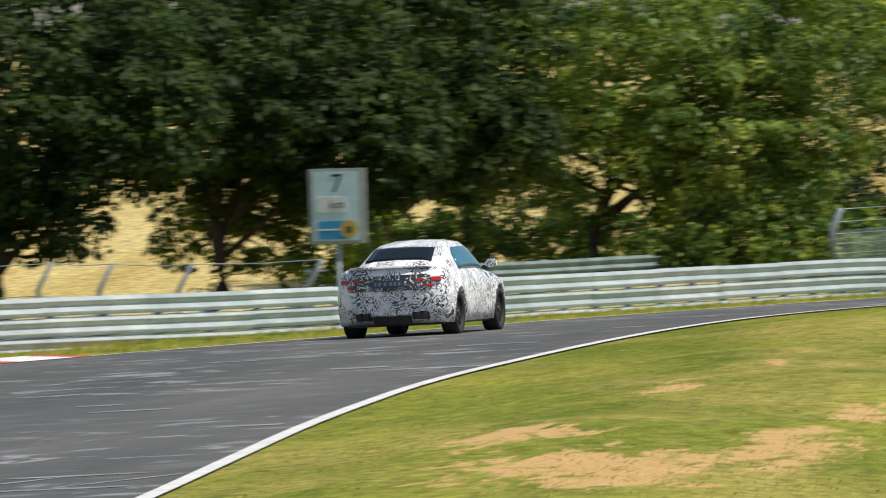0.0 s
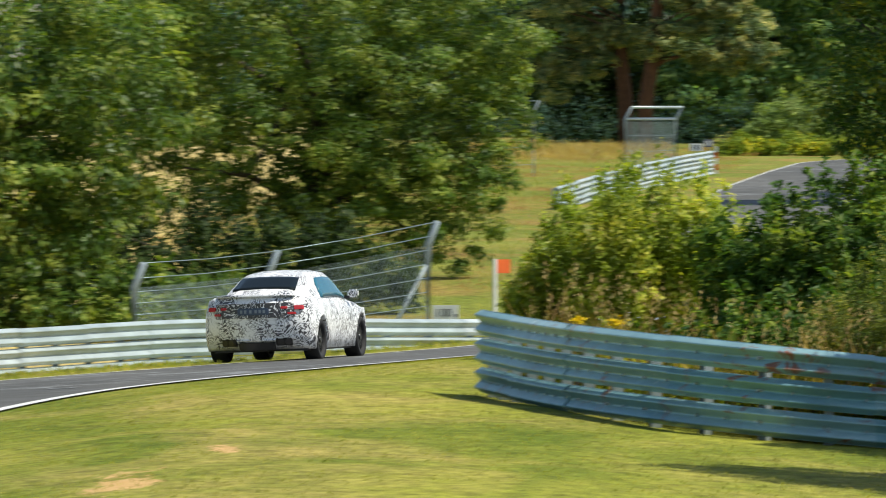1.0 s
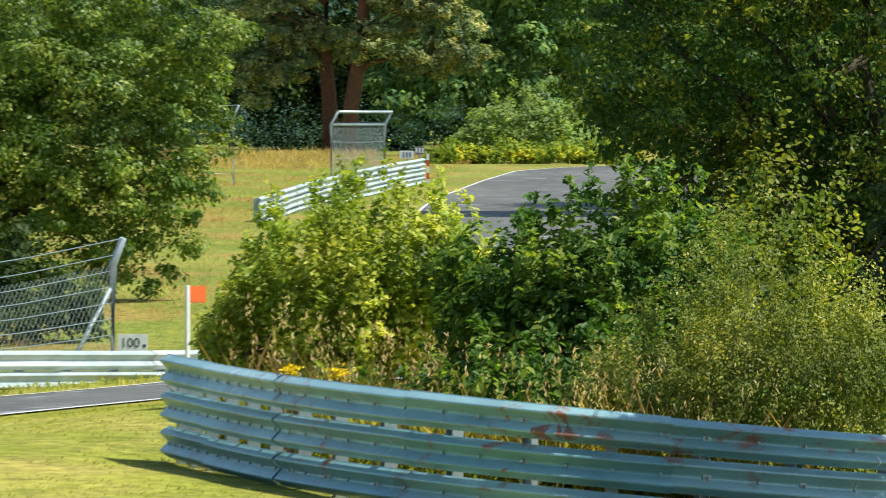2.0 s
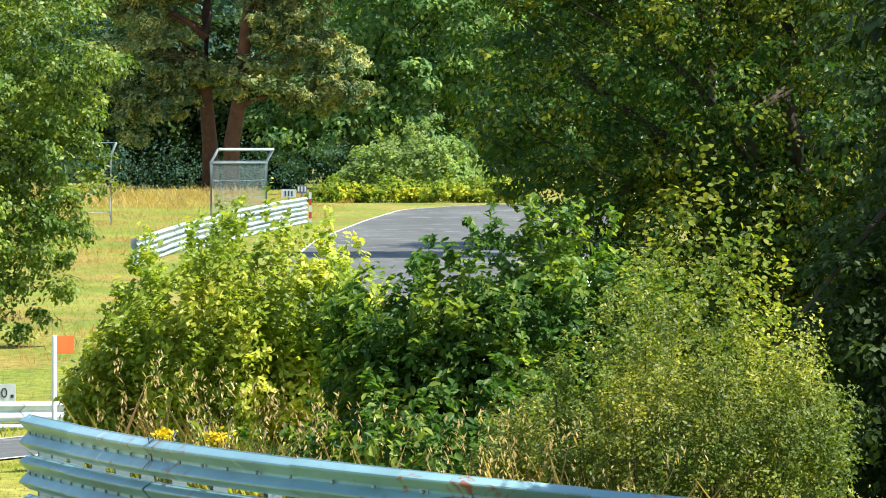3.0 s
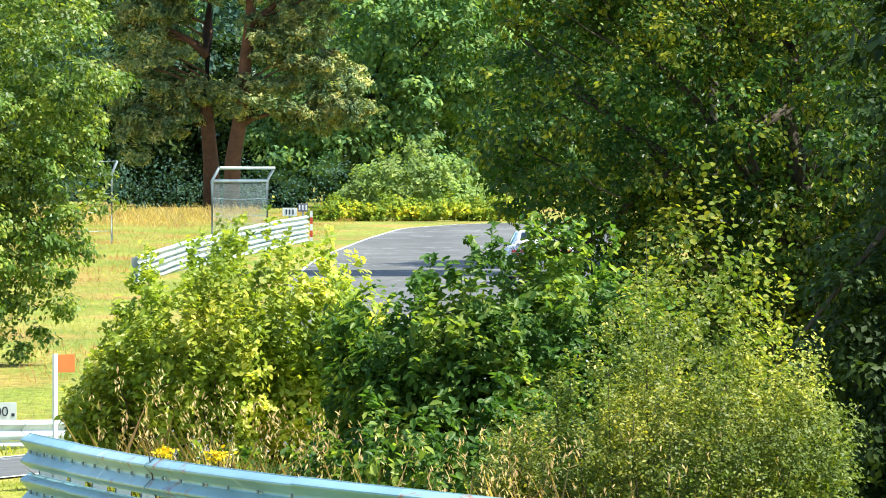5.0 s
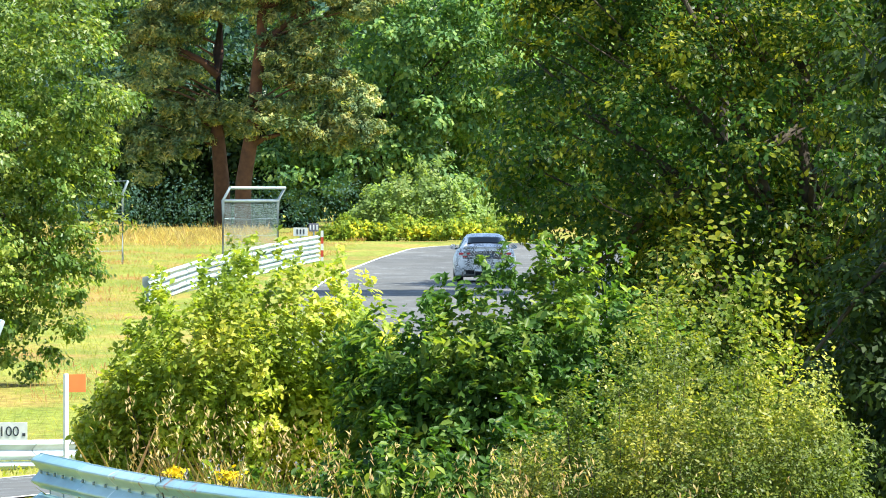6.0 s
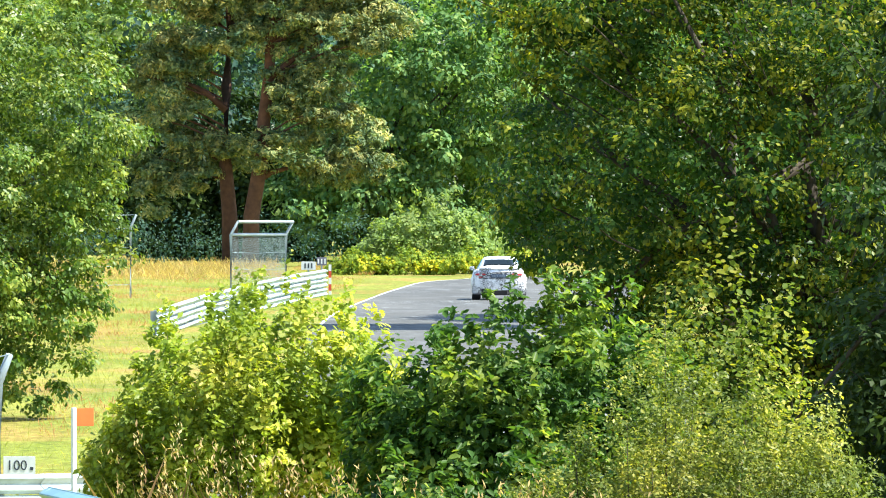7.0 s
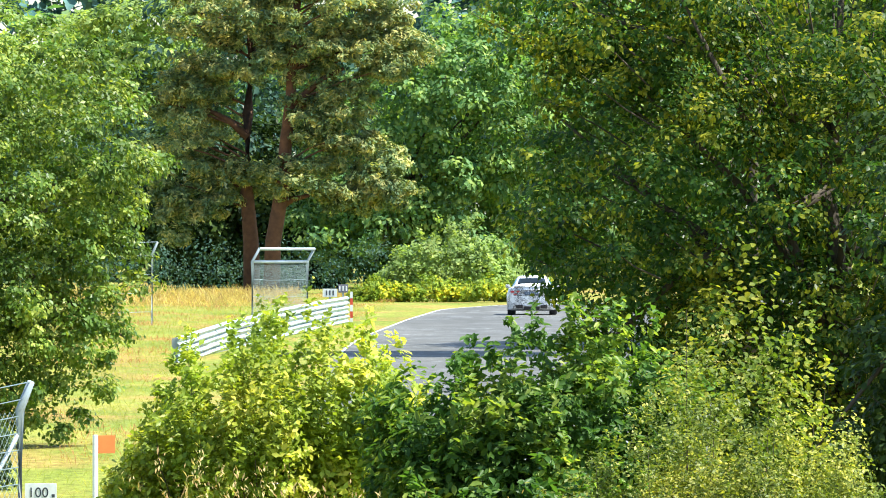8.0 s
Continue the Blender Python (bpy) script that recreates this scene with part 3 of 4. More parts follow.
shrub("feathery yellow-green small-leaved bush at the guardrail", 2.4, 92,
      [(0.6, -2.3), (1.0, -1.85), (1.46, -1.35), (1.75, -0.9), (2.0, -0.65), (2.3, -0.85), (2.7, -0.95), (3.1, -1.1), (3.4, -1.4), (3.6, -2.0)], 0.9, 360, 220, 0.16, 0.042, L_WILLOW, 5, 0.55, tight=0.2, shoots=0.14, up=0.5, group=11)
shrub("young maple with sunlit yellow-green leaves", 3.0, 107,
      [(2.0, -0.8), (2.3, -0.15), (2.6, 0.15), (2.95, 0.3), (3.2, 0.1), (3.4, -0.3), (3.55, -0.7)], 0.7, 44, 56, 0.3, 0.066, L_MAPLE, 15, 0.75, 0.45, broad=True, group=8, shoots=0.0)
shrub("low weedy undergrowth along the guardrail foot", 0.8, 104,
      [(-2.6, -2.9), (-1.5, -2.35), (0, -2.15), (1.0, -2.0), (2.2, -2.1), (3.2, -2.3)], 1.0, 160, 64, 0.16, 0.11, L_CHERRY, 16, 0.5, 0.1, broad=True, group=8)
for x0, y0, prof, seed in ((-13.6, 184, [(-17.5, -3.9), (-16, -3.0), (-14.5, -2.6), (-13, -2.9), (-11.5, -2.7), (-10.2, -3.4)], 21),
                           (-20.5, 190, [(-25, -4.0), (-23, -2.9), (-20.5, -2.5), (-18, -3.0), (-16.5, -3.6)], 22)):
    shrub("loose green hedge shrub behind the guardrail", x0, y0, prof, 1.5, 170, 110, 0.25, 0.15, L_OAK, seed)
shrub("yellow-flowered green shrub in the shade of the oak", -16.9, 205, [(-19, -3.2), (-18, -2.0), (-16.8, -1.2), (-15.6, -1.6), (-14.5, -2.8)], 1.2, 110, 100, 0.25, 0.15, L_BROOM, 23)


# The dark under the oak is put into these leaves' colour.
shrub("bushes under the oak behind the catch fence, shade put into their colour", -11.8, 193,
      [(-17.19, -3.05), (-15.76, -2.05), (-13.85, -1.55), (-11.94, -1.6500000000000001), (-10.03, -1.55), (-8.79, -1.95), (-7.93, -2.4499999999999997), (-7.45, -3.4499999999999997)], 1.6, 220, 112, 0.3, 0.13, L_SHADE_TONE, 24)


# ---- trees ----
# This crown's shade and sun flecks come from its leaf colour.
tree("broadleaf_tree", "large green tree hanging over the bushes, shade and sun flecks put into its leaf colour", (4.3, 124), (0, 0, 5.0), 0.18,
     [(0, 0, 3.4, 2.9, 2.4, 2.6), (-1.9, 0, 4.2, 1.9, 1.6, 1.9), (-0.6, -0.4, 2.0, 2.0, 1.6, 1.5), (1.6, 0, 2.2, 2.2, 2.0, 2.2), (0, 0, 6.0, 3.2, 2.4, 1.6), (-2.4, 0, 6.2, 1.8, 1.4, 1.0), (-3.0, -0.6, 1.85, 0.75, 0.8, 0.75)], 1150, 100, 0.32, 0.075, L_DAPPLE_TONE, 6, inner=0.5, limbs=16, aspect=0.66, twigs=170, core=0.15)
# Deep shade beside the bush is put into this tree's leaf colour.
tree("broadleaf_tree", "green tree beside the feathery bush, deep shade put into its leaf colour", (5.05, 97.0), (0, 0, 4.5), 0.14,
     [(0, 0, 2.2, 1.5, 1.2, 2.4), (0.3, 0, 4.4, 1.7, 1.4, 1.8), (-0.1, 0, 0.9, 1.75, 1.1, 1.0), (-0.95, -0.6, 1.9, 1.0, 0.9, 1.3)], 640, 66, 0.27, 0.085, L_SHADE_TONE, 17, inner=0.4, limbs=10, twigs=60, core=0.25)
tree("broadleaf_tree", "big rounded oak beside the catch fence", (-10.5, 212), (0.2, 0, 4.5), 0.3,
     [(0, 0, 5.0, 4.8, 4.2, 4.2), (2.6, -0.5, 3.2, 2.2, 2.0, 2.2), (-2.4, -0.5, 3.0, 2.4, 2.0, 2.2), (3.2, 0, 5.4, 1.8, 1.8, 2.2), (3.0, 0, 1.35, 1.3, 1.0, 1.3), (1.2, -1.5, 2.2, 2.2, 1.2, 1.6), (-0.5, -1.5, 5.5, 3.0, 1.5, 2.6)], 1250, 88, 0.37, 0.11, L_OAK, 7, inner=0.66, limbs=18, aspect=0.62)
tree("broadleaf_tree", "spreading green tree behind the guardrail", (-18.3, 186), (0, 0, 4.0), 0.2,
     [(0, 0, 4.9, 5.0, 4.0, 3.6), (-3.0, -0.5, 3.4, 2.6, 2.0, 1.7), (3.0, -0.5, 3.0, 2.6, 2.0, 1.7), (4.6, 0, 4.6, 1.8, 2.0, 2.6), (0.5, -1.5, 4.4, 2.6, 1.4, 1.8)], 780, 78, 0.5, 0.15, L_OAK, 8, limbs=18)
# Dark trees from here on carry their shade in the leaf colour.
tree("broadleaf_tree", "tree with low branches beyond the guardrail, shade put into its leaf colour", (-22.4, 150), (0.2, 0, 3.5), 0.2,
     [(0, 0, 4.8, 3.4, 3.0, 2.3), (2.6, 0, 3.6, 2.0, 1.8, 1.5)], 560, 56, 0.42, 0.175, L_SHADE_TONE, 9, limbs=16)
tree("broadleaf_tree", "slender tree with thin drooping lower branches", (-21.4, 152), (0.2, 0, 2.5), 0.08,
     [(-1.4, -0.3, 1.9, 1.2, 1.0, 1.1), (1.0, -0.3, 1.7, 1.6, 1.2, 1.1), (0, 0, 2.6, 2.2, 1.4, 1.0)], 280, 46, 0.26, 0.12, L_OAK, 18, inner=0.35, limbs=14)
tree("broadleaf_tree", "tree with a thick dark trunk, shade put into its leaf colour", (-20.7, 163), (-0.1, 0, 4.0), 0.32,
     [(0, 0, 5.4, 3.6, 3.0, 2.6), (1.8, -0.3, 3.7, 1.8, 1.6, 1.2)], 540, 56, 0.44, 0.185, L_SHADE_TONE, 10, limbs=14)
tree("broadleaf_tree", "tree with hanging branches, backlit darkness put into its leaf colour", (-25.3, 141), (0, 0, 4.0), 0.24,
     [(0, 0, 4.8, 3.4, 3.0, 2.5), (0.9, -0.2, 2.2, 1.2, 1.0, 0.6), (2.4, 0, 4.2, 1.6, 1.5, 1.3)], 500, 56, 0.42, 0.175, L_SHADE_TONE, 11, limbs=14)


# Added backing tree: shade-coloured leaves close the pale gaps in the crown.
tree("broadleaf_tree", "added backing tree in shade colour behind the bushes", (7.2, 140), (0, 0, 5.0), 0.2,
     [(0, 0, 4.0, 2.6, 1.8, 3.0), (-0.6, 0, 6.6, 2.8, 1.8, 2.0), (0.2, 0, 1.6, 2.4, 1.6, 1.6)], 620, 60, 0.4, 0.14, L_SHADE_TONE, 73, inner=0.2, limbs=10)
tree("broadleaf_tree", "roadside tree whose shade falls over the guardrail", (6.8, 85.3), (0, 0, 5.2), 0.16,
     [(-1.1, 0.8, 5.4, 2.1, 2.3, 1.4), (0.9, 0.6, 6.2, 1.8, 2.2, 1.3)], 800, 48, 0.36, 0.17, L_SHADE_TONE, 71, inner=0.25, limbs=10)
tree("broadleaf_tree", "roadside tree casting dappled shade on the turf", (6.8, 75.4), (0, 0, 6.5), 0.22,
     [(-1.2, 0.0, 6.0, 2.4, 3.0, 2.0), (0.8, 0, 7.0, 2.5, 3.2, 2.0)], 560, 60, 0.4, 0.16, L_SHADE_TONE, 74, limbs=10)
tree("broadleaf_tree", "tree on the inside verge of the far road", (12.5, 346), (0, 0, 11.0), 0.25,
     [(0, 0, 12.0, 4.5, 11.5, 3.6)], 520, 44, 0.7, 0.6, L_FOREST, 72, limbs=8)
tree("broadleaf_tree", "tall tree reaching over the far road", (8.9, 326.5), (0, 0, 13.5), 0.25,
     [(-0.6, 0, 14.8, 3.6, 6.0, 2.4)], 420, 44, 0.7, 0.6, L_FOREST, 75, limbs=8)


def pine(base, trunks, tiers, seed, label):
    """trunk: (x, z) in the plan's own metres, foot first; tiers of needle pads: (x, z, half width, half height, pads)."""
    rng = np.random.default_rng(seed)
    x, y = base
    g = gz(x, y)
    root = thing("pine_tree", pose(x, y, g), label, "tree")
    bm = bmesh.new()
    stem = [(a - x, z - g) for a, z in trunks[0]]
    for j, way in enumerate(trunks):
        n = len(way)
        r = 0.42 if j == 0 else 0.2
        tube(bm, [(a - x, 0.0, z - g) for a, z in way], [r * (1 - 0.6 * k / (n - 1)) for k in range(n)], 9)
    tz, tx = [z for a, z in stem], [a for a, z in stem]
    P, N, T = [], [], []
    for cx, cz, hw, hh, pads in tiers:
        cx, cz = cx - x, cz - g
        for k in range(pads):
            a, r = rng.uniform(0, 2 * math.pi), math.sqrt(rng.random())
            dz = rng.uniform(-1, 1)
            wide = math.sqrt(1 - 0.7 * dz * dz)
            c = np.array([cx + hw * r * math.cos(a) * wide, hw * 0.7 * r * math.sin(a) * wide, cz + hh * dz])
            z0 = float(np.clip(c[2] - 0.5 - 0.2 * abs(c[0]), 0.8, tz[-1]))
            s = np.array([np.interp(z0, tz, tx), 0, z0])
            if k % 6 == 0 and cz > 6.0:
                tube(bm, [s, s * 0.45 + c * 0.55 + np.array([0, 0, 0.15]), c], [0.06, 0.04, 0.012], 5, False)
            size = rng.uniform(0.55, 1.15)
            p, nn, tt, mids = sprays(rng, [(*c, 0.85 * size, 0.8 * size, 0.28 * size)], 8, 37, 0.36 * size, 0.3, 0.75, 0.0)
            P.append(p)
            N.append(nn)
            T.append(tt + np.array([0, 0, 0.9]))
    part("trunk", bm, PINE_BARK, root)
    leaves("crown", np.concatenate(P), np.concatenate(N), 0.26, L_PINE, root, aspect=0.34, tips=np.concatenate(T))
    return root


pine((-7.98, 525), [[(-7.98, -2.4), (-7.9, 0.3), (-7.45, 2.9), (-7.3, 5.0), (-7.06, 7.1), (-7.05, 9.0), (-6.7, 12.0)], [(-7.1, 6.6), (-6.4, 7.2), (-5.6, 7.9), (-4.6, 8.4)], [(-7.8, 1.8), (-7.0, 2.3), (-6.2, 2.5)]],
     [(-3.8, 9.3, 2.9, 1.3, 64), (-6.6, 11.2, 4.2, 1.5, 76), (-2.6, 3.2, 1.4, 1.5, 34), (-4.9, 6.1, 2.4, 1.5, 46), (-7.6, 8.6, 1.8, 0.9, 16), (-3.9, 2.2, 1.3, 0.6, 10), (-6.4, 3.3, 2.3, 0.8, 26), (-2.2, 11.5, 2.4, 1.0, 16)], 31, "tall Scots pine with reddish trunk and layered needles")
pine((-8.9, 527), [[(-8.9, -2.4), (-8.95, 0.3), (-9.15, 2.6), (-9.1, 6.3), (-8.9, 9.4), (-9.2, 12.5)], [(-9.1, 5.2), (-10.0, 6.0), (-11.2, 6.6)]],
     [(-11.9, 5.2, 2.0, 3.2, 62), (-10.4, 8.4, 1.8, 1.7, 30), (-9.4, 3.1, 1.9, 0.8, 20), (-12.0, 1.6, 1.6, 1.2, 18), (-10.6, 11.3, 2.6, 1.3, 26)], 32, "Scots pine with dark layered needle pads")
for bx, by, blobs, mat, seed, label, n in (
        (-1.5, 555, [(0, 0, 6, 5.5, 4, 6.0), (3, -1, 9, 4.5, 3, 4.5), (-2, -1, 3, 4, 3, 3)], L_FOREST, 41, "broadleaf forest tree in full leaf", 900),
        (6.5, 560, [(0, 0, 6, 5.5, 4, 6.5), (2, -1, 10, 4.5, 3, 4.0)], L_FOREST, 42, "tall leafy forest tree behind the road", 800),
        # The next two trees get their haze from the leaf colour.
        (-17.5, 600, [(0, 0, 7, 4.8, 4, 7.0), (2, -1, 12, 3.5, 3, 3.6)], L_HAZE, 43, "tree at the wood's edge, haze put into its pale green", 800),
        (-24.5, 610, [(0, 0, 6, 4.8, 4, 6.5), (-1, -1, 11, 3.5, 3, 3.6)], L_HAZE, 44, "broadleaf tree on the wood's edge, haze put into its pale colour", 700),
        # The dark below the pines is put into this tree's leaf colour.
        (-11.5, 560, [(0, 0, 4, 5.5, 3, 4.5), (4, 0, 3, 4, 3, 3.4)], L_SHADE_TONE, 45, "tree under the pines, shade put into its leaf colour", 850),
        (14.5, 560, [(0, 0, 6, 5.5, 4, 7.0)], L_FOREST, 46, "leafy forest tree behind the road bend", 500)):
    tree("forest_tree", label, (bx, by), (0, 0, 7.0), 0.3, blobs, n * 6 // 10, 54, 0.85, 0.33, mat, seed, limbs=10)
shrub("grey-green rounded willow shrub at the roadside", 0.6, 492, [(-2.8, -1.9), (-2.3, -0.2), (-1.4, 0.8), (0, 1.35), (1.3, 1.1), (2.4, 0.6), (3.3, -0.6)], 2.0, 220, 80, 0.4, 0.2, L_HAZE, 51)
for k, (x, w) in enumerate(((-2.7, 1.3), (-0.6, 1.6), (1.7, 1.5), (4.0, 1.5))):
    shrub("broom bush with yellow blossom along the road bend", x, 486, [(x - w, -2.0), (x - w * 0.6, -1.5), (x, -1.15 + 0.1 * (k % 2)), (x + w * 0.6, -1.3), (x + w, -2.0)], 1.0, 90, 70, 0.25, 0.16, L_BROOM, 52 + k)


def belt(label, x0, x1, y, h, n, leaf, mat, seed):
    """A far wood, seen only as massed crowns."""
    rng = np.random.default_rng(seed)
    blobs = [(x + rng.normal() * 2, y + rng.uniform(-6, 12), gz(x, y) + h * f, 6, 5, h * 0.28) for x in np.arange(x0, x1, 6.5) for f in (0.2, 0.5, 0.8)]
    P, N, T, C = sprays(rng, blobs, n, 32, max(1.1, leaf * 1.5), 0.45)
    tagged(leaves("wood", P, N, leaf, mat, tips=T), label, "woodland", kind="stuff")


belt("dense green wood closing the view behind the road", -60, 45, 640, 14.5, 1050, 0.9, L_FOREST, 61)
# The next belts paint the hazed shade under the pines by leaf colour.
belt("undergrowth below the pines, hazed shade put into its colour", -34, 4, 566, 9, 460, 0.3, L_HAZED_SHADE, 64)
belt("low scrub at the meadow's far edge, hazed shade put into its colour", -40, -1.5, 536, 2.2, 420, 0.17, L_HAZED_SHADE, 65)
# Added dark backing that closes the gaps between the pines.
belt("added backing trees behind the pines, hazed shade put into their colour", -13, 1, 588, 15, 380, 0.45, L_HAZED_SHADE, 66)
# The far wood's shade is put into its leaf colour.
belt("wood beyond the golden field, shade put into its leaf colour", -130, -26, 430, 22, 650, 0.85, L_SHADE_TONE, 62)
belt("wooded ridge in the far distance", -75, 55, 900, 30, 700, 1.7, L_RIDGE_HAZE, 63)

# grass: turf on the verge, hay at the rail, meadow on the slope
rng = np.random.default_rng(77)


def scatter(n, x0, x1, y0, y1, test):
    x, y = rng.uniform(x0, x1, n), rng.uniform(y0, y1, n)
    k = test(x, y)
    x, y = x[k], y[k]
    return np.stack([x, y, ground_z(x, y)], 1)


tufts("turf", "short mown turf on the verge", scatter(56000, -10, 3.5, 24, 140, lambda x, y: (x > right_edge(y) + 0.12)), 0.035, L_TURF, 1, 0.35, 0.6)
tufts("verge_grass", "narrow strip of grass before the guardrail", scatter(36000, -26, 0, 95, 178, lambda x, y: (x < left_edge(y) - 0.12) & (x > left_edge(y) - 5)), 0.12, L_HAY, 2, 0.25, 0.4)
tufts("meadow_grass", "tall seeding meadow grass on the slope", scatter(50000, -18, -1.5, 178, 520, lambda x, y: (x < np.interp(y, [178, 250, 312, 412, 425, 520], [-5, -5.5, -7.4, -3.45, -2.6, -1.6]))), 0.17, L_HAY, 3, 0.04, 0.3)


spots = scatter(60000, -18, -1.5, 180, 520, lambda x, y: (x < np.interp(y, [178, 250, 312, 412, 425, 520], [-5, -5.5, -7.4, -3.45, -2.6, -1.6])))
red = np.array([noise.fractal(Vector((a * 0.35, b * 0.05, 3.0)), 1.0, 2.0, 3) for a, b, c in spots])
tufts("sorrel", "reddish-brown sorrel and seed heads among the meadow grass", spots[red > 0.13] + np.array([0, 0, 0.08]), 0.17, L_RUST, 7, 0.07, 0.3)
tufts("seeding_grass", "brown seeding grass along the meadow's far edge", scatter(5000, -17, -6, 455, 522, lambda x, y: x < -6.5), 0.55, L_DRY, 8, 0.03, 0.2)


def rail_side(n, back0, back1, s0, s1):
    out = []
    for s in rng.uniform(s0, s1, n):
        p, nrm = near_at(s)
        b = rng.uniform(back0, back1)
        x, y = p[0] - nrm[0] * b, p[1] - nrm[1] * b
        out.append((x, y, gz(x, y)))
    return out


tufts("dry_grass", "dry golden grasses behind the guardrail", rail_side(1100, 0.4, 1.6, 0, 19), 1.1, L_DRY, 4, 0.0036, 0.08)
tufts("dry_grass", "bleached hay and straw at the guardrail foot", rail_side(6000, 0.4, 1.7, 0, 19), 0.9, L_HAY, 5, 0.0045, 0.13)
seeds = np.array(rail_side(260, 0.3, 1.5, 0.5, 19))
seeds[:, 2] += 0.95 + 0.6 * rng.random(len(seeds))
tufts("seed_heads", "brown grass seed heads above the guardrail", np.repeat(seeds, 6, 0) + rng.normal(size=(len(seeds) * 6, 3)) * np.array([0.012, 0.012, 0.07]), 0.06, L_DRY, 6, 0.24, 0.3)
for x, y, z in ((-1.95, 92.0, -2.32), (-1.5, 92.0, -2.34)):
    root = thing("ragwort", pose(x, y, gz(x, y)), "ragwort with clustered bright yellow flowers", "flower", "ragwort by the rail")
    h = z - gz(x, y)
    bm = bmesh.new()
    for k in range(5):
        tube(bm, [(0, 0, -0.03), (0.05 * (k - 2) * 0.5, 0.02 * k, h * 0.6), (0.06 * (k - 2), 0.03 * k, h)], [0.008, 0.006, 0.004], 4, False)
    part("stem", bm, BARK, root)
    P = rng.normal(size=(80, 3)) * np.array([0.05, 0.05, 0.025]) + np.array([0, 0.05, h])
    leaves("blossom", P, rng.normal(size=(80, 3)) + np.array([0, -0.3, 1]), 0.04, L_FLOWER, root, "yellow blossom", aspect=0.9)


# ---- fences ----
def post_path(x, y, top, bend, rise=0.45):
    z = gz(x, y)
    return [(x, y, z - 0.3), (x, y, top - rise), (x + bend, y - 0.15, top)]


def catch_fence(label, posts, cables, bend, seed, mesh=0.0, thick=0.05, bar=0.0):
    """posts: (x, y, top z). Steel posts with cranked heads, cables between them, and wire netting where mesh gives its spacing."""
    root = thing("catch_fence", Matrix(), label, "fence")
    paths = []
    for x, y, top in posts:
        bm = bmesh.new()
        p = post_path(x, y, top, bend)
        tube(bm, p, [thick, thick, thick * 0.8], 6)
        part("post", bm, STEEL, root)
        paths.append(p)
    at = lambda p, f: Vector(p[1]).lerp(Vector(p[2]), (f - 0.8) / 0.2) if f > 0.8 else Vector((p[0][0], p[0][1], p[0][2] + 0.3)).lerp(Vector(p[1]), f / 0.8)
    for a, b in zip(paths, paths[1:]):
        for k in range(cables):
            f = 0.15 + 0.85 * k / (cables - 1)
            bm = bmesh.new()
            A, B = at(a, f), at(b, f)
            tube(bm, [A, A.lerp(B, 0.5) - Vector((0, 0, 0.03)), B], [0.009] * 3, 5)
            part("cable", bm, CABLE, root)
        for A, B in ((a[1], b[1]), (a[2], b[2])) if bar else ():
            bm = bmesh.new()
            tube(bm, [A, B], [bar, bar], 6)
            part("top_bar", bm, RAIL, root)
        if mesh:
            bm = bmesh.new()
            A0, A1, B0, B1 = (Vector(q) for q in (a[0], a[1], b[0], b[1]))
            w, h = (B0 - A0).length, 1.0
            n = int(w / mesh)
            rows = int((A1.z - A0.z) / mesh)
            for sgn in (1, -1):
                for k in range(-rows, n + rows):
                    u0, u1 = k / n, (k + sgn * rows) / n
                    f0, f1 = 0.0, 1.0
                    if u1 != u0:
                        ts = sorted(((0 - u0) / (u1 - u0), (1 - u0) / (u1 - u0)))
                        f0, f1 = max(0, ts[0]), min(1, ts[1])
                    if f1 <= f0:
                        continue
                    q = [A0.lerp(B0, u0 + (u1 - u0) * f).lerp(A1.lerp(B1, u0 + (u1 - u0) * f), f) for f in (f0, f1)]
                    tube(bm, q, [0.0036 if bar else 0.0040] * 2, 3, False)
            part("wire_netting", bm, NETTING, root)
    return root


CABLE = plain("cable_steel", (0.27, 0.35, 0.38), 0.4, 0.5, 0.2)
NETTING = plain("wire_netting", (0.30, 0.38, 0.40), 0.6, 0.3, 0.2)
OLD_RAIL = plain("old_steel", (0.20, 0.29, 0.29), 0.6, 0.3, 0.5, 2.0)
catch_fence("steel catch fence with tensioned cables above the guardrail", FENCE_POSTS, 8, 0.18, 1, 0.15, 0.075)
bm = bmesh.new()
brace = thing("fence_brace", Matrix(), "slanting steel brace of the catch fence", "fence brace")
tube(bm, [(BRACE[0], BRACE[1], gz(BRACE[0], BRACE[1]) - 0.1), BRACE[2]], [0.036, 0.036], 6)
part("strut", bm, STEEL, brace)
catch_fence("distant catch fence panel of wire netting beside the road", [(-6.75, 400, 0.0), (-4.85, 404, 0.0)], 5, 0.25, 2, 0.085, 0.055, 0.06)
catch_fence("pale end post of a distant fence at the tree", [(-10.35, 402, 0.25), (-12.9, 402, 0.25)], 5, 0.2, 3, 0.0, 0.05)
catch_fence("low wire fence on cranked posts by the field", [(-23.2, 117, -2.96), (-21.45, 120.5, -2.96), (-20.62, 122, -3.0), (-19.6, 124.5, -3.05), (-17.9, 129, -3.05)], 4, 0.24, 4, 0.0, 0.045)
rail_run("guardrail", "weathered second guardrail on the slope behind the bend", [(-24, 172, -4.12), (-20.2, 178, -4.12), (-17, 183, -4.0), (-14.4, 186, -3.86), (-11.5, 190, -3.66)], 2, 0.335, 4.0, 2.0, OLD_RAIL)


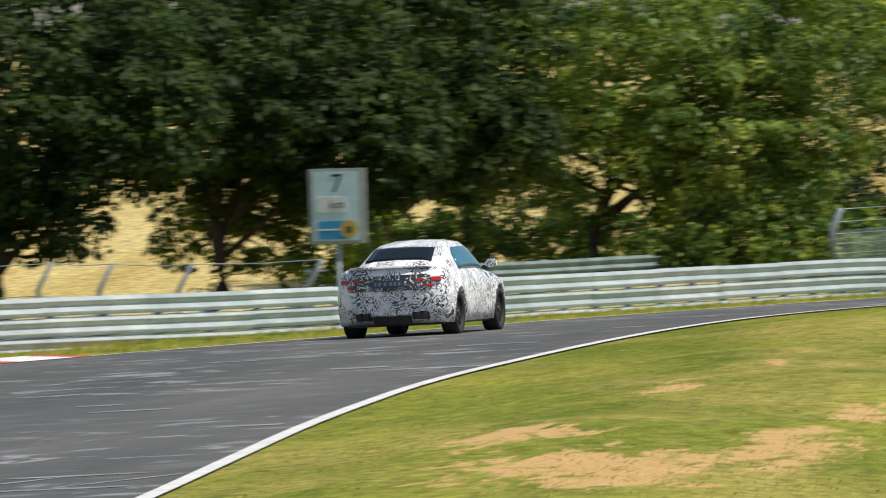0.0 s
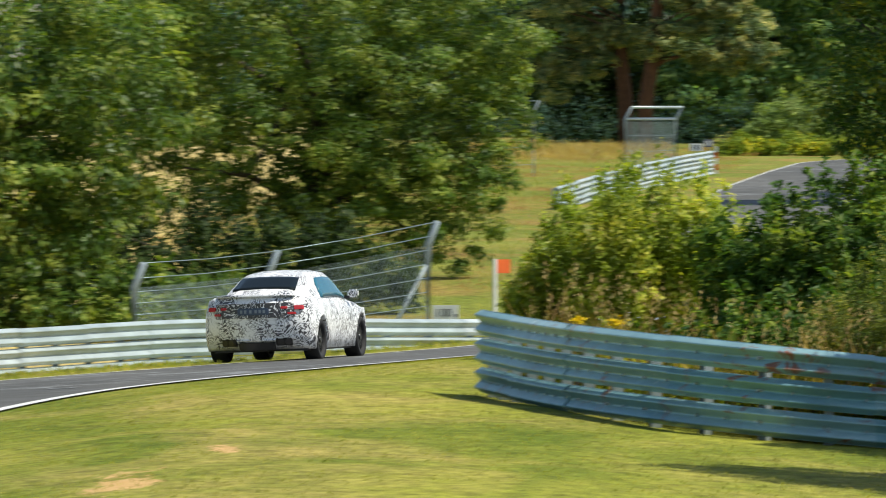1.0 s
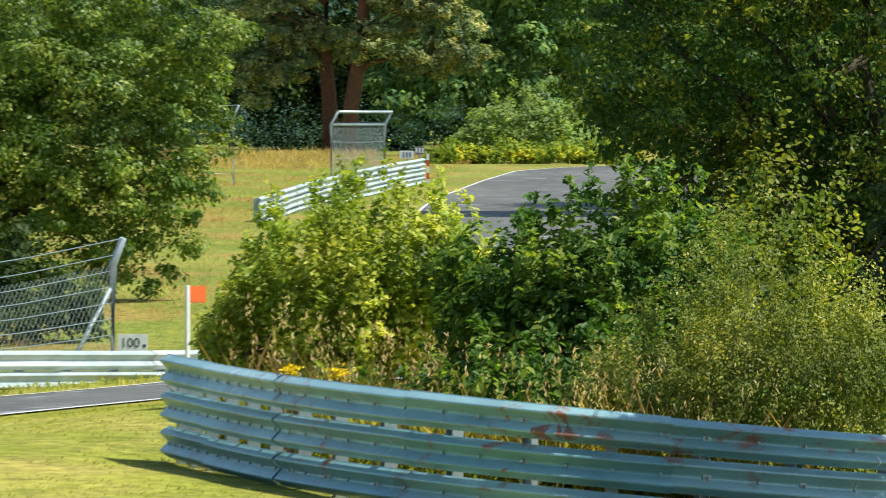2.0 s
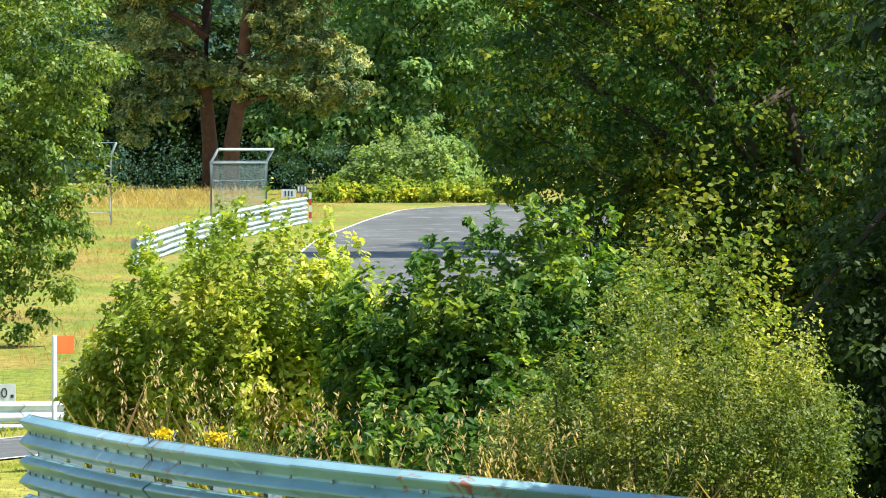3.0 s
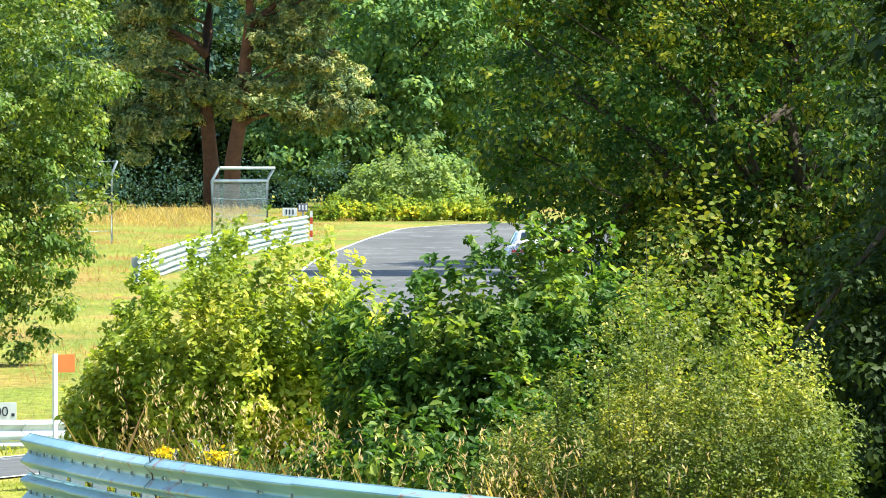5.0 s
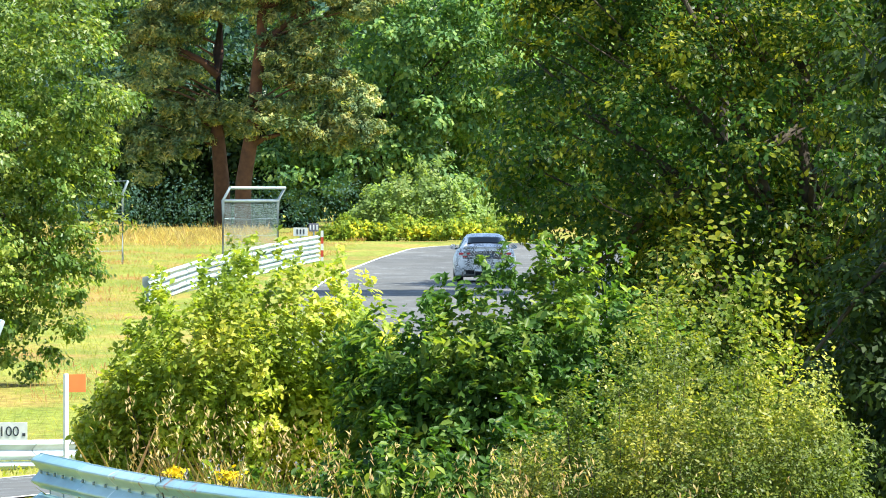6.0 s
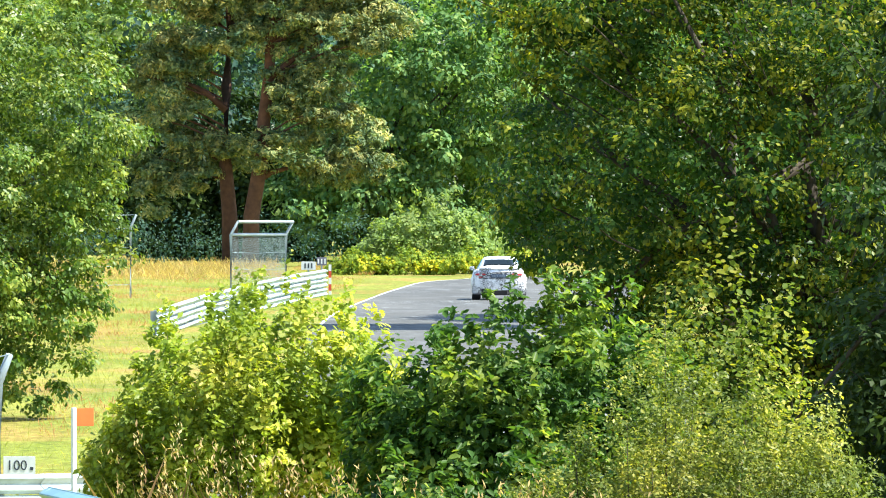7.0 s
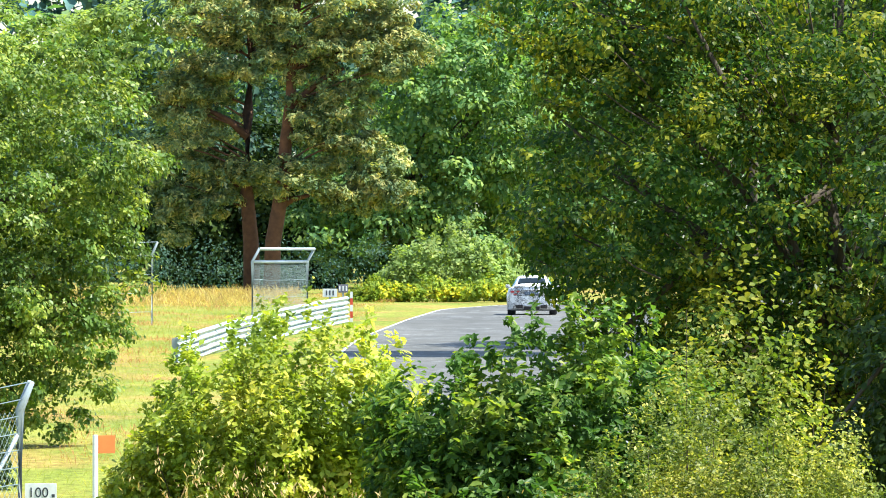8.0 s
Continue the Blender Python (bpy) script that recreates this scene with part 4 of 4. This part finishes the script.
# ---- signs ----
def lettering(name, text, size, m, material, parent):
    cu = bpy.data.curves.new(name, "FONT")
    cu.body, cu.size, cu.align_x, cu.align_y, cu.extrude = text, size, "CENTER", "CENTER", 0.002
    cu.materials.append(material)
    tmp = bpy.data.objects.new(name, cu)
    me = bpy.data.meshes.new_from_object(tmp)
    bpy.data.objects.remove(tmp)
    me.materials.clear()
    me.materials.append(material)
    ob = new(name, me)
    ob.parent = parent
    ob.matrix_basis = m
    return ob


def slab(name, x0, x1, z0, z1, y0, y1, mat, parent, label="", bevel=0.0):
    bm = bmesh.new()
    box(bm, x0, x1, y0, y1, z0, z1, bevel)
    return part(name, bm, mat, parent, label)


def build_distance_sign():
    x, y = -18.2, 136.0
    z = gz(x, y)
    root = thing("distance_sign", pose(x, y, z, 0, -1.6, -6), "grey-framed distance sign reading 7 km on a post", "road sign")
    b, t = -2.91 - z, -1.53 - z
    slab("frame", -0.53, 0.53, b, t, -0.02, 0.06, SIGN_GREY, root, "grey metal frame", 0.015)
    slab("panel", -0.45, 0.40, b + 0.06, t - 0.06, -0.035, -0.021, SIGN_PALE, root, "pale blue panel")
    slab("white_band", -0.36, 0.18, t - 0.80, t - 0.52, -0.045, -0.036, WHITE, root, "white band")
    slab("blue_band", -0.36, 0.18, b + 0.09, b + 0.42, -0.045, -0.036, SIGN_BLUE, root, "blue band")
    slab("white_stripe", -0.36, 0.18, b + 0.25, b + 0.28, -0.050, -0.046, WHITE, root)
    bm = bmesh.new()
    tube(bm, [(0.22, -0.056, b + 0.27), (0.22, -0.046, b + 0.27)], [0.17, 0.17], 8)
    disc = part("yellow_disc", bm, SIGN_YELLOW, root, "ochre yellow badge")
    slab("mark", 0.17, 0.27, b + 0.20, b + 0.32, -0.062, -0.057, INK, disc)
    lettering("figure", "7", 0.48, pose(0.0, -0.04, t - 0.29, 90), INK, root)
    lettering("letters", "km", 0.22, pose(0.0, -0.05, t - 0.66, 90), INK, root)
    bm = bmesh.new()
    tube(bm, [(0, 0.02, -0.4), (0, 0.02, b)], [0.04, 0.04], 8)
    part("post", bm, STEEL, root)


build_distance_sign()

board = thing("distance_board", pose(-6.3, 177.0, gz(-6.3, 177.0)), "small white board reading 100 beside the guardrail", "sign")
zb = -3.98 - gz(-6.3, 177.0)
slab("plate", -0.25, 0.25, zb, zb + 0.31, -0.015, 0.0, WHITE, board, "", 0.004)
lettering("figures", "100", 0.22, pose(-0.04, -0.018, zb + 0.16, 90), INK, board)
slab("small_bar", 0.17, 0.22, zb + 0.09, zb + 0.14, -0.019, -0.016, INK, board)
slab("post", -0.02, 0.02, -0.3, zb + 0.25, 0.0, 0.03, STEEL, board)

marker = thing("marker_post", pose(-4.0, 130, gz(-4.0, 130), 0, 0, 36), "white marker post with an orange flag board", "marker post")
zt = -2.14 - gz(-4.05, 130)
slab("post", -0.028, 0.028, -0.3, zt, -0.02, 0.02, WHITE, marker, "", 0.006)
slab("flag_board", 0.03, 0.27, zt - 0.215, zt - 0.01, -0.012, 0.0, ORANGE, marker, "bright orange square board", 0.003)

for nm, x, w, zz, h, mat, lab in (("plate_white", -4.1, 0.52, -1.86, 0.30, WHITE, "small white board with dark bars on the distant guardrail"), ("plate_dark", -3.62, 0.36, -1.70, 0.30, SIGN_BLUE_GREY, "small dark board with pale bars at the guardrail end")):
    bd = thing("board", pose(x, 409.5, gz(x, 409.5)), lab, "sign")
    z0 = zz - gz(x, 409.5) + 0.12
    slab("plate", -w / 2, w / 2, z0, z0 + h, -0.02, 0.0, mat, bd, "", 0.004)
    slab("leg", -0.03, 0.03, -0.3, z0 + 0.1, 0.001, 0.04, STEEL, bd)
    ink = INK if mat is WHITE else WHITE
    for q in (-0.12, 0.0, 0.12):
        slab("bar", q - 0.025, q + 0.025, z0 + 0.06, z0 + h - 0.06, -0.026, -0.021, ink, bd)
endm = thing("rail_end_marker", pose(-3.34, 412.2, gz(-3.34, 412.2)), "red and white striped marker at the guardrail end", "marker")
for k in range(5):
    slab("stripe", -0.05, 0.05, -0.1 + 0.24 * k, 0.14 + 0.24 * k - 0.004, -0.03, 0.03, RED if k % 2 else WHITE, endm)

# kerb at the outside of the bend
kerb = thing("kerb", Matrix(), "flat red and white painted kerb on the outer edge", "kerb")
for k in range(12):
    y0, run = 83.7 + 1.8 * k, 1.78 if k < 11 else 0.5
    rows = []
    for y in (y0, y0 + run / 2, y0 + run):
        e = float(left_edge(y))
        for d, lift in ((0.35, 0.03), (-0.5, 0.06), (-0.9, 0.02)):
            rows.append((e + d, y, gz_road(e + d, y) + lift))
    F = [(r * 3 + c, r * 3 + c + 1, r * 3 + c + 4, r * 3 + c + 3) for r in (0, 1) for c in (0, 1)]
    mesh_from("kerb_block", rows, F, RED if k % 2 else WHITE, kerb)

# worn paint on the asphalt
for x, y, w, l, a in ((-9.7, 44.8, 1.5, 0.35, 3), (-9.3, 41.0, 1.3, 0.35, -4), (-10.3, 43.2, 0.12, 3.0, -20), (-8.95, 42.8, 0.12, 3.2, -20), (-11.2, 98, 1.2, 0.8, 2), (-12.9, 97, 0.6, 0.7, 0), (-11.8, 86, 0.8, 1.0, 8),
                      (-10.5, 84, 1.3, 0.8, -6), (-12.6, 69, 1.0, 0.6, 4), (-13.4, 72, 0.6, 0.5, 0), (-9.9, 60, 0.7, 0.5, 5), (-14.6, 94, 0.7, 0.6, 3), (-10.2, 108, 0.5, 0.9, 0), (-9.6, 117, 0.4, 0.9, 0)):
    n = 7
    rows = []
    ca, sa = math.cos(radians(a)), math.sin(radians(a))
    for j in range(3):
        for i in range(n):
            u, v = (i / (n - 1) - 0.5) * w, (j / 2 - 0.5) * l * (0.4 + 0.6 * rng.random())
            px, py = x + u * ca - v * sa, y + u * sa + v * ca
            rows.append((px, py, gz_road(px, py) + 0.026))
    F = [(j * n + i, j * n + i + 1, (j + 1) * n + i + 1, (j + 1) * n + i) for j in range(2) for i in range(n - 1)]
    tagged(mesh_from("paint_mark", rows, F, CHALK), "worn pale paint mark on the asphalt", "road marking", kind="structure")


# ---- the car ----
def make_glass(name, c, rough, spec):
    m = Mat(name, rough, 0, spec)
    m.color(c)
    return m.m


GLASS = make_glass("tinted_glass", (0.008, 0.012, 0.014), 0.12, 0.12)
# The sky's blue reflection is put into the side glass base colour.
SKY_TONED_GLASS = make_glass("sky_toned_glass", (0.03, 0.13, 0.19), 0.05, 0.6)
LAMP_RED = plain("lamp_red", (0.55, 0.03, 0.04), 0.25, 0, 0.2)
CHROME = plain("exhaust_steel", (0.10, 0.10, 0.105), 0.4, 0.9, 0.3)


def mirrored(bm):
    bmesh.ops.mirror(bm, geom=bm.verts[:] + bm.edges[:] + bm.faces[:], axis="X", merge_dist=0.002)
    bmesh.ops.recalc_face_normals(bm, faces=bm.faces)
    return bm


def loft(bm, rings, close_ends=True):
    R = [[bm.verts.new(p) for p in r] for r in rings]
    for a, b in zip(R, R[1:]):
        for i in range(len(a) - 1):
            bm.faces.new((a[i], a[i + 1], b[i + 1], b[i])).smooth = True
    if close_ends:
        bm.faces.new(R[0])
        bm.faces.new(R[-1][::-1])
    return R


def build_car():
    car = thing("car", pose(0, 0, 0), "saloon car in black and white camouflage wrap on the race track", "car")
    AX_R, AX_F, WR = -1.43, 1.43, 0.345
    # body: stations along the length, each half a cross-section
    ly = np.array([-2.40, -2.36, -2.25, -2.0, -1.5, -0.5, 0.5, 1.2, 1.8, 2.15, 2.33, 2.40])
    W = lambda y: np.interp(y, ly, [0.74, 0.83, 0.90, 0.945, 0.955, 0.915, 0.915, 0.935, 0.91, 0.80, 0.66, 0.50])
    TOP = lambda y: np.interp(y, ly, [0.96, 1.04, 1.085, 1.085, 1.065, 1.02, 1.0, 0.97, 0.88, 0.80, 0.72, 0.60])
    BOT = lambda y: np.interp(y, [-2.4, -2.2, -1.9, 1.9, 2.2, 2.4], [0.36, 0.25, 0.20, 0.20, 0.22, 0.28])
    rings = []
    for y in np.concatenate([np.linspace(-2.40, -2.2, 6), np.arange(-2.15, 2.2, 0.05), np.linspace(2.22, 2.40, 6)]):
        w, zt, zb = W(y), TOP(y), BOT(y)
        arch = zb
        for ax in (AX_R, AX_F):
            d = abs(y - ax)
            if d < 0.40:
                arch = max(arch, WR + math.sqrt(0.40 ** 2 - d * d) * 0.98)
        z1 = arch
        zs = 0.84 if y > -2.2 else 0.78
        low = max(z1 + 0.03, 0.42)
        flare = 0.02 * max(math.exp(-((y - AX_R) / 0.5) ** 2), math.exp(-((y - AX_F) / 0.5) ** 2))
        rings.append([(0, y, max(zb, 0.2)), (w * 0.70, y, max(zb, 0.2)), (w * 0.72, y, z1), (w * 0.965 + flare, y, z1), (w + flare, y, min(low, 0.79)),
                      (w + flare * 0.5, y, max(0.62, min(low + 0.02, 0.80))), (w * 0.985, y, max(zs, min(low + 0.05, zt - 0.05))), (w * 0.93, y, zt - 0.045), (w * 0.84, y, zt - 0.008), (w * 0.45, y, zt + 0.012), (0, y, zt + 0.02)])
    tail = [[(x * f, y, z) for x, y, z in rings[0]] for f in (0.0, 0.2, 0.4, 0.6, 0.8)]
    bm = bmesh.new()
    loft(bm, tail + rings, False)
    bm.faces.new([v for v in bm.verts if abs(v.co.y - 2.40) < 1e-4])
    bmesh.ops.remove_doubles(bm, verts=bm.verts, dist=0.0015)
    part("body", mirrored(bm), CAMO, car)
    # cabin
    cy = [-1.95, -1.55, -1.05, -0.55, -0.1, 0.3, 0.62, 1.15]
    cz = [1.08, 1.23, 1.42, 1.49, 1.51, 1.49, 1.42, 1.02]
    cw = [0.60, 0.575, 0.545, 0.55, 0.56, 0.565, 0.57, 0.64]
    bw = [0.74, 0.78, 0.80, 0.815, 0.82, 0.82, 0.82, 0.80]
    rings = []
    for y in np.linspace(-1.95, 1.15, 40):
        z, w, b = np.interp(y, cy, cz), np.interp(y, cy, cw), np.interp(y, cy, bw)
        zb = 0.94
        rings.append([(b, y, zb), ((b * 0.75 + w * 0.25), y, zb + (z - zb) * 0.35), (w * 1.02 + 0.03, y, zb + (z - zb) * 0.82), (w * 0.96, y, z - 0.03), (w * 0.7, y, z), (0, y, z + 0.015)])
    bm = bmesh.new()
    loft(bm, rings, False)
    part("roof", mirrored(bm), CAMO, car)

    def panel(name, pts, mat, t=0.012, label="", parent=car):
        bm = bmesh.new()
        a = [bm.verts.new(p) for p in pts]
        f = bm.faces.new(a)
        bm.normal_update()
        r = bmesh.ops.extrude_face_region(bm, geom=[f])
        for v in r["geom"]:
            if isinstance(v, bmesh.types.BMVert):
                v.co += f.normal * t
        bmesh.ops.recalc_face_normals(bm, faces=bm.faces)
        return part(name, bm, mat, parent, label)

    def cab(y, f):
        """A point on the cabin: f of the way up its side."""
        z, w, b = np.interp(y, cy, cz), np.interp(y, cy, cw), np.interp(y, cy, bw)
        x = np.interp(f, [0, 0.35, 0.82, 1.0], [b, b * 0.75 + w * 0.25, w * 1.02 + 0.03, w * 0.96])
        return x, y, 0.94 + (z - 0.94) * f

    def screen(name, y0, y1, w0, w1, label):
        """A curved pane that follows the cabin's slope."""
        bm = bmesh.new()
        rows = []
        for k in range(9):
            f = k / 8
            y, w = y0 + (y1 - y0) * f, w0 + (w1 - w0) * f
            z = np.interp(y, cy, cz)
            rows.append([(w * q, y, z + 0.03 - 0.012 * abs(q) ** 3 * 2) for q in (-1, -0.75, -0.4, 0, 0.4, 0.75, 1)])
        R = loft(bm, rows, False)
        r = bmesh.ops.extrude_face_region(bm, geom=bm.faces[:])
        for v in r["geom"]:
            if isinstance(v, bmesh.types.BMVert):
                v.co.z -= 0.03
        bmesh.ops.recalc_face_normals(bm, faces=bm.faces)
        part(name, bm, GLASS, car, label)

    screen("rear_window", -1.62, -1.13, 0.54, 0.49, "dark tinted rear window")
    screen("windscreen", 1.08, 0.68, 0.62, 0.54, "")
    for s in (1, -1):
        bm = bmesh.new()
        rows = []
        for k in range(15):
            y = -0.80 + 1.72 * k / 14
            top = min(0.80, 0.80 - max(0.0, y - 0.52) * 1.35, 0.80 - max(0.0, -0.62 - y) * 2.2)
            rows.append([(s * (cab(y, f)[0] + 0.022), y, cab(y, f)[2]) for f in np.linspace(0.2, top, 5)])
        loft(bm, rows, False)
        r = bmesh.ops.extrude_face_region(bm, geom=bm.faces[:])
        for v in r["geom"]:
            if isinstance(v, bmesh.types.BMVert):
                v.co.x -= s * 0.03
        bmesh.ops.recalc_face_normals(bm, faces=bm.faces)
        part("side_window", bm, SKY_TONED_GLASS, car, "side window with the sky's reflection put into its blue colour")
        # mirror
        bm = bmesh.new()
        box(bm, s * 0.96 - 0.09, s * 0.96 + 0.09, 0.70, 0.82, 1.02, 1.16, 0.03)
        mir = part("wing_mirror", bm, CAMO, car, "wrapped wing mirror")
        bm = bmesh.new()
        box(bm, s * 0.86 - 0.06, s * 0.86 + 0.06, 0.75, 0.79, 1.0, 1.06, 0.01)
        part("mirror_arm", bm, BLACK, mir)
        # tail lamps: an L of red on a dark field
        for a, b, c, d in ((0.47, 0.58, 0.880, 0.925), (0.68, 0.82, 0.865, 0.935), (0.57, 0.70, 0.785, 0.825)):
            bm = bmesh.new()
            yb = -2.43
            box(bm, min(s * a, s * b), max(s * a, s * b), yb - 0.012, yb + 0.12, c, d, 0.008)
            part("tail_lamp", bm, LAMP_RED, car, "red tail lamp")
        for xx in (0.43, 0.54):
            bm = bmesh.new()
            tube(bm, [(s * xx, -2.43, 0.33), (s * xx, -2.15, 0.33)], [0.05, 0.05], 14)
            part("exhaust", bm, CHROME, car, "round exhaust pipe")
    for nm, bx, lab, mat in (("number_plate", (-0.27, 0.27, -2.440, -2.38, 0.79, 0.905), "dark blue-grey number plate", SIGN_BLUE_DARK), ("boot_lid", (-0.68, 0.68, -2.424, -2.34, 0.735, 0.985), "boot lid in darker camouflage", DARK_CAMO),
                              ("diffuser", (-0.30, 0.30, -2.40, -2.2, 0.20, 0.33), "black diffuser", BLACK), ("exhaust_surround", (0.34, 0.60, -2.41, -2.2, 0.27, 0.40), "", BLACK), ("exhaust_surround", (-0.60, -0.34, -2.41, -2.2, 0.27, 0.40), "", BLACK)):
        bm = bmesh.new()
        box(bm, *bx, 0.012)
        part(nm, bm, mat, car, lab)
    for x in (-0.20, -0.13, -0.04, 0.05, 0.12, 0.19):
        bm = bmesh.new()
        box(bm, x - 0.02, x + 0.02, -2.444, -2.439, 0.82, 0.875)
        part("plate_bar", bm, PLATE_INK, car)
    bm = bmesh.new()
    box(bm, -0.70, 0.70, -2.42, -2.25, 1.065, 1.10, 0.012)
    part("spoiler", bm, CAMO, car, "lip spoiler on the boot lid")
    bm = bmesh.new()
    box(bm, -0.80, 0.80, -1.9, 1.9, 0.17, 0.23)
    part("underbody", bm, BLACK, car)
    # the tail is rounded in plan and its upper half leans forward
    for ob in list(car.children):
        if ob.name.split(".")[0] in ("roof", "side_window", "rear_window", "windscreen", "wing_mirror", "underbody"):
            continue
        bm = bmesh.new()
        bm.from_mesh(ob.data)
        if not ob.name.startswith("body"):
            for k in range(3):
                wide = [e for e in bm.edges if abs(e.verts[0].co.x - e.verts[1].co.x) > 0.16]
                if wide:
                    bmesh.ops.subdivide_edges(bm, edges=wide, cuts=1)
        for v in bm.verts:
            x, y, z = v.co
            w = min(1.0, max(0.0, (-1.75 - y) / 0.65)) ** 1.6
            lean = 0.28 * max(0.0, (0.60 - z) / 0.4) + 0.05 * max(0.0, z - 1.0) / 0.12
            v.co.y = y + w * (0.30 * (abs(x) / 0.92) ** 2.6 + lean * 0.6)
            v.co.x = x * (1 - 0.06 * w * max(0.0, z - 0.85) / 0.25)
            if y < -1.9 and z > 1.05 and abs(x) < 0.8:
                v.co.z = z + 0.025 * max(0.0, (-2.0 - y) / 0.4)
        bm.to_mesh(ob.data)
        bm.free()
    wheels = []
    for ax in (AX_R, AX_F):
        for s in (1, -1):
            hub = thing("wheel", pose(s * 0.80, ax, WR), "", "")
            hub.parent = car
            bm = bmesh.new()
            prof = [(0.24, -0.12), (0.31, -0.135), (WR - 0.012, -0.125), (WR, -0.09), (WR, 0.09), (WR - 0.012, 0.125), (0.31, 0.135), (0.24, 0.12)]
            ring = []
            for k in range(32):
                a = 2 * math.pi * k / 32
                ring.append([bm.verts.new((o, r * math.cos(a), r * math.sin(a))) for r, o in prof])
            for k in range(32):
                a, b = ring[k], ring[(k + 1) % 32]
                for i in range(len(prof)):
                    bm.faces.new((a[i], b[i], b[(i + 1) % len(prof)], a[(i + 1) % len(prof)])).smooth = True
            bmesh.ops.recalc_face_normals(bm, faces=bm.faces)
            part("tyre", bm, TYRE, hub)
            bm = bmesh.new()
            for k in range(10):
                box(bm, s * 0.07 - 0.02, s * 0.07 + 0.02, -0.018, 0.018, 0.03, 0.25, 0, pose(0, 0, 0, 36 * k))
            tube(bm, [(-0.02, 0, 0), (s * 0.11, 0, 0)], [0.06, 0.05], 12)
            tube(bm, [(s * 0.02, 0, 0), (s * 0.03, 0, 0)], [0.245, 0.245], 24)
            part("rim", bm, RIM, hub)
            wheels.append(hub)
    return car, wheels


SIGN_BLUE_DARK = plain("plate_blue", (0.05, 0.08, 0.14), 0.4, 0, 0.2)
DARK_CAMO = make_camo("dark_camouflage_wrap", 0.2)
PLATE_INK = plain("plate_grey", (0.22, 0.26, 0.31), 0.5, 0, 0.2)
car, wheels = build_car()


# ---- what moves ----
CAR_PATH = [  # seconds, x, y
    (0.0, -13.86, 111.8), (0.5, -11.34, 133.0), (1.0, -8.12, 152.5), (1.5, -4.55, 167.5), (2.0, -1.2, 183.5), (2.5, 1.4, 201.0), (3.0, 3.1, 222.0),
    (3.5, 4.0, 244.0), (4.0, 4.3, 266.0), (4.5, 4.2, 288.0), (5.0, 3.7, 310.0), (5.5, 2.8, 332.0), (6.0, 2.2, 353.5), (6.5, 2.40, 374.5), (7.0, 2.72, 396.0), (7.5, 3.05, 416.0), (8.0, 3.44, 435.0)]


def motions():
    rows, way = [], 0.0
    for i, (t, x, y) in enumerate(CAR_PATH):
        a, b = CAR_PATH[max(i - 1, 0)], CAR_PATH[min(i + 1, len(CAR_PATH) - 1)]
        dx, dy = b[1] - a[1], b[2] - a[2]
        fwd = Vector((dx, dy, 0)).normalized()
        side = Vector((fwd.y, -fwd.x, 0))
        z = gz_road(x, y) + 0.014
        f = Vector((fwd.x, fwd.y, (gz_road(x + fwd.x * 1.4, y + fwd.y * 1.4) - gz_road(x - fwd.x * 1.4, y - fwd.y * 1.4)) / 2.8)).normalized()
        r = Vector((side.x, side.y, (gz_road(x + side.x * 0.8, y + side.y * 0.8) - gz_road(x - side.x * 0.8, y - side.y * 0.8)) / 1.6)).normalized()
        u = r.cross(f)
        rows.append((t, Matrix(((r.x, f.x, u.x, x), (r.y, f.y, u.y, y), (r.z, f.z, u.z, z), (0, 0, 0, 1)))))
    walk(car, rows)
    # the wheels roll
    for hub in wheels:
        x, y, z = hub.matrix_basis.translation
        walk(hub, [(k * 8.0 / 240, pose(x, y, z, -80.0 * k)) for k in range(241)])


motions()
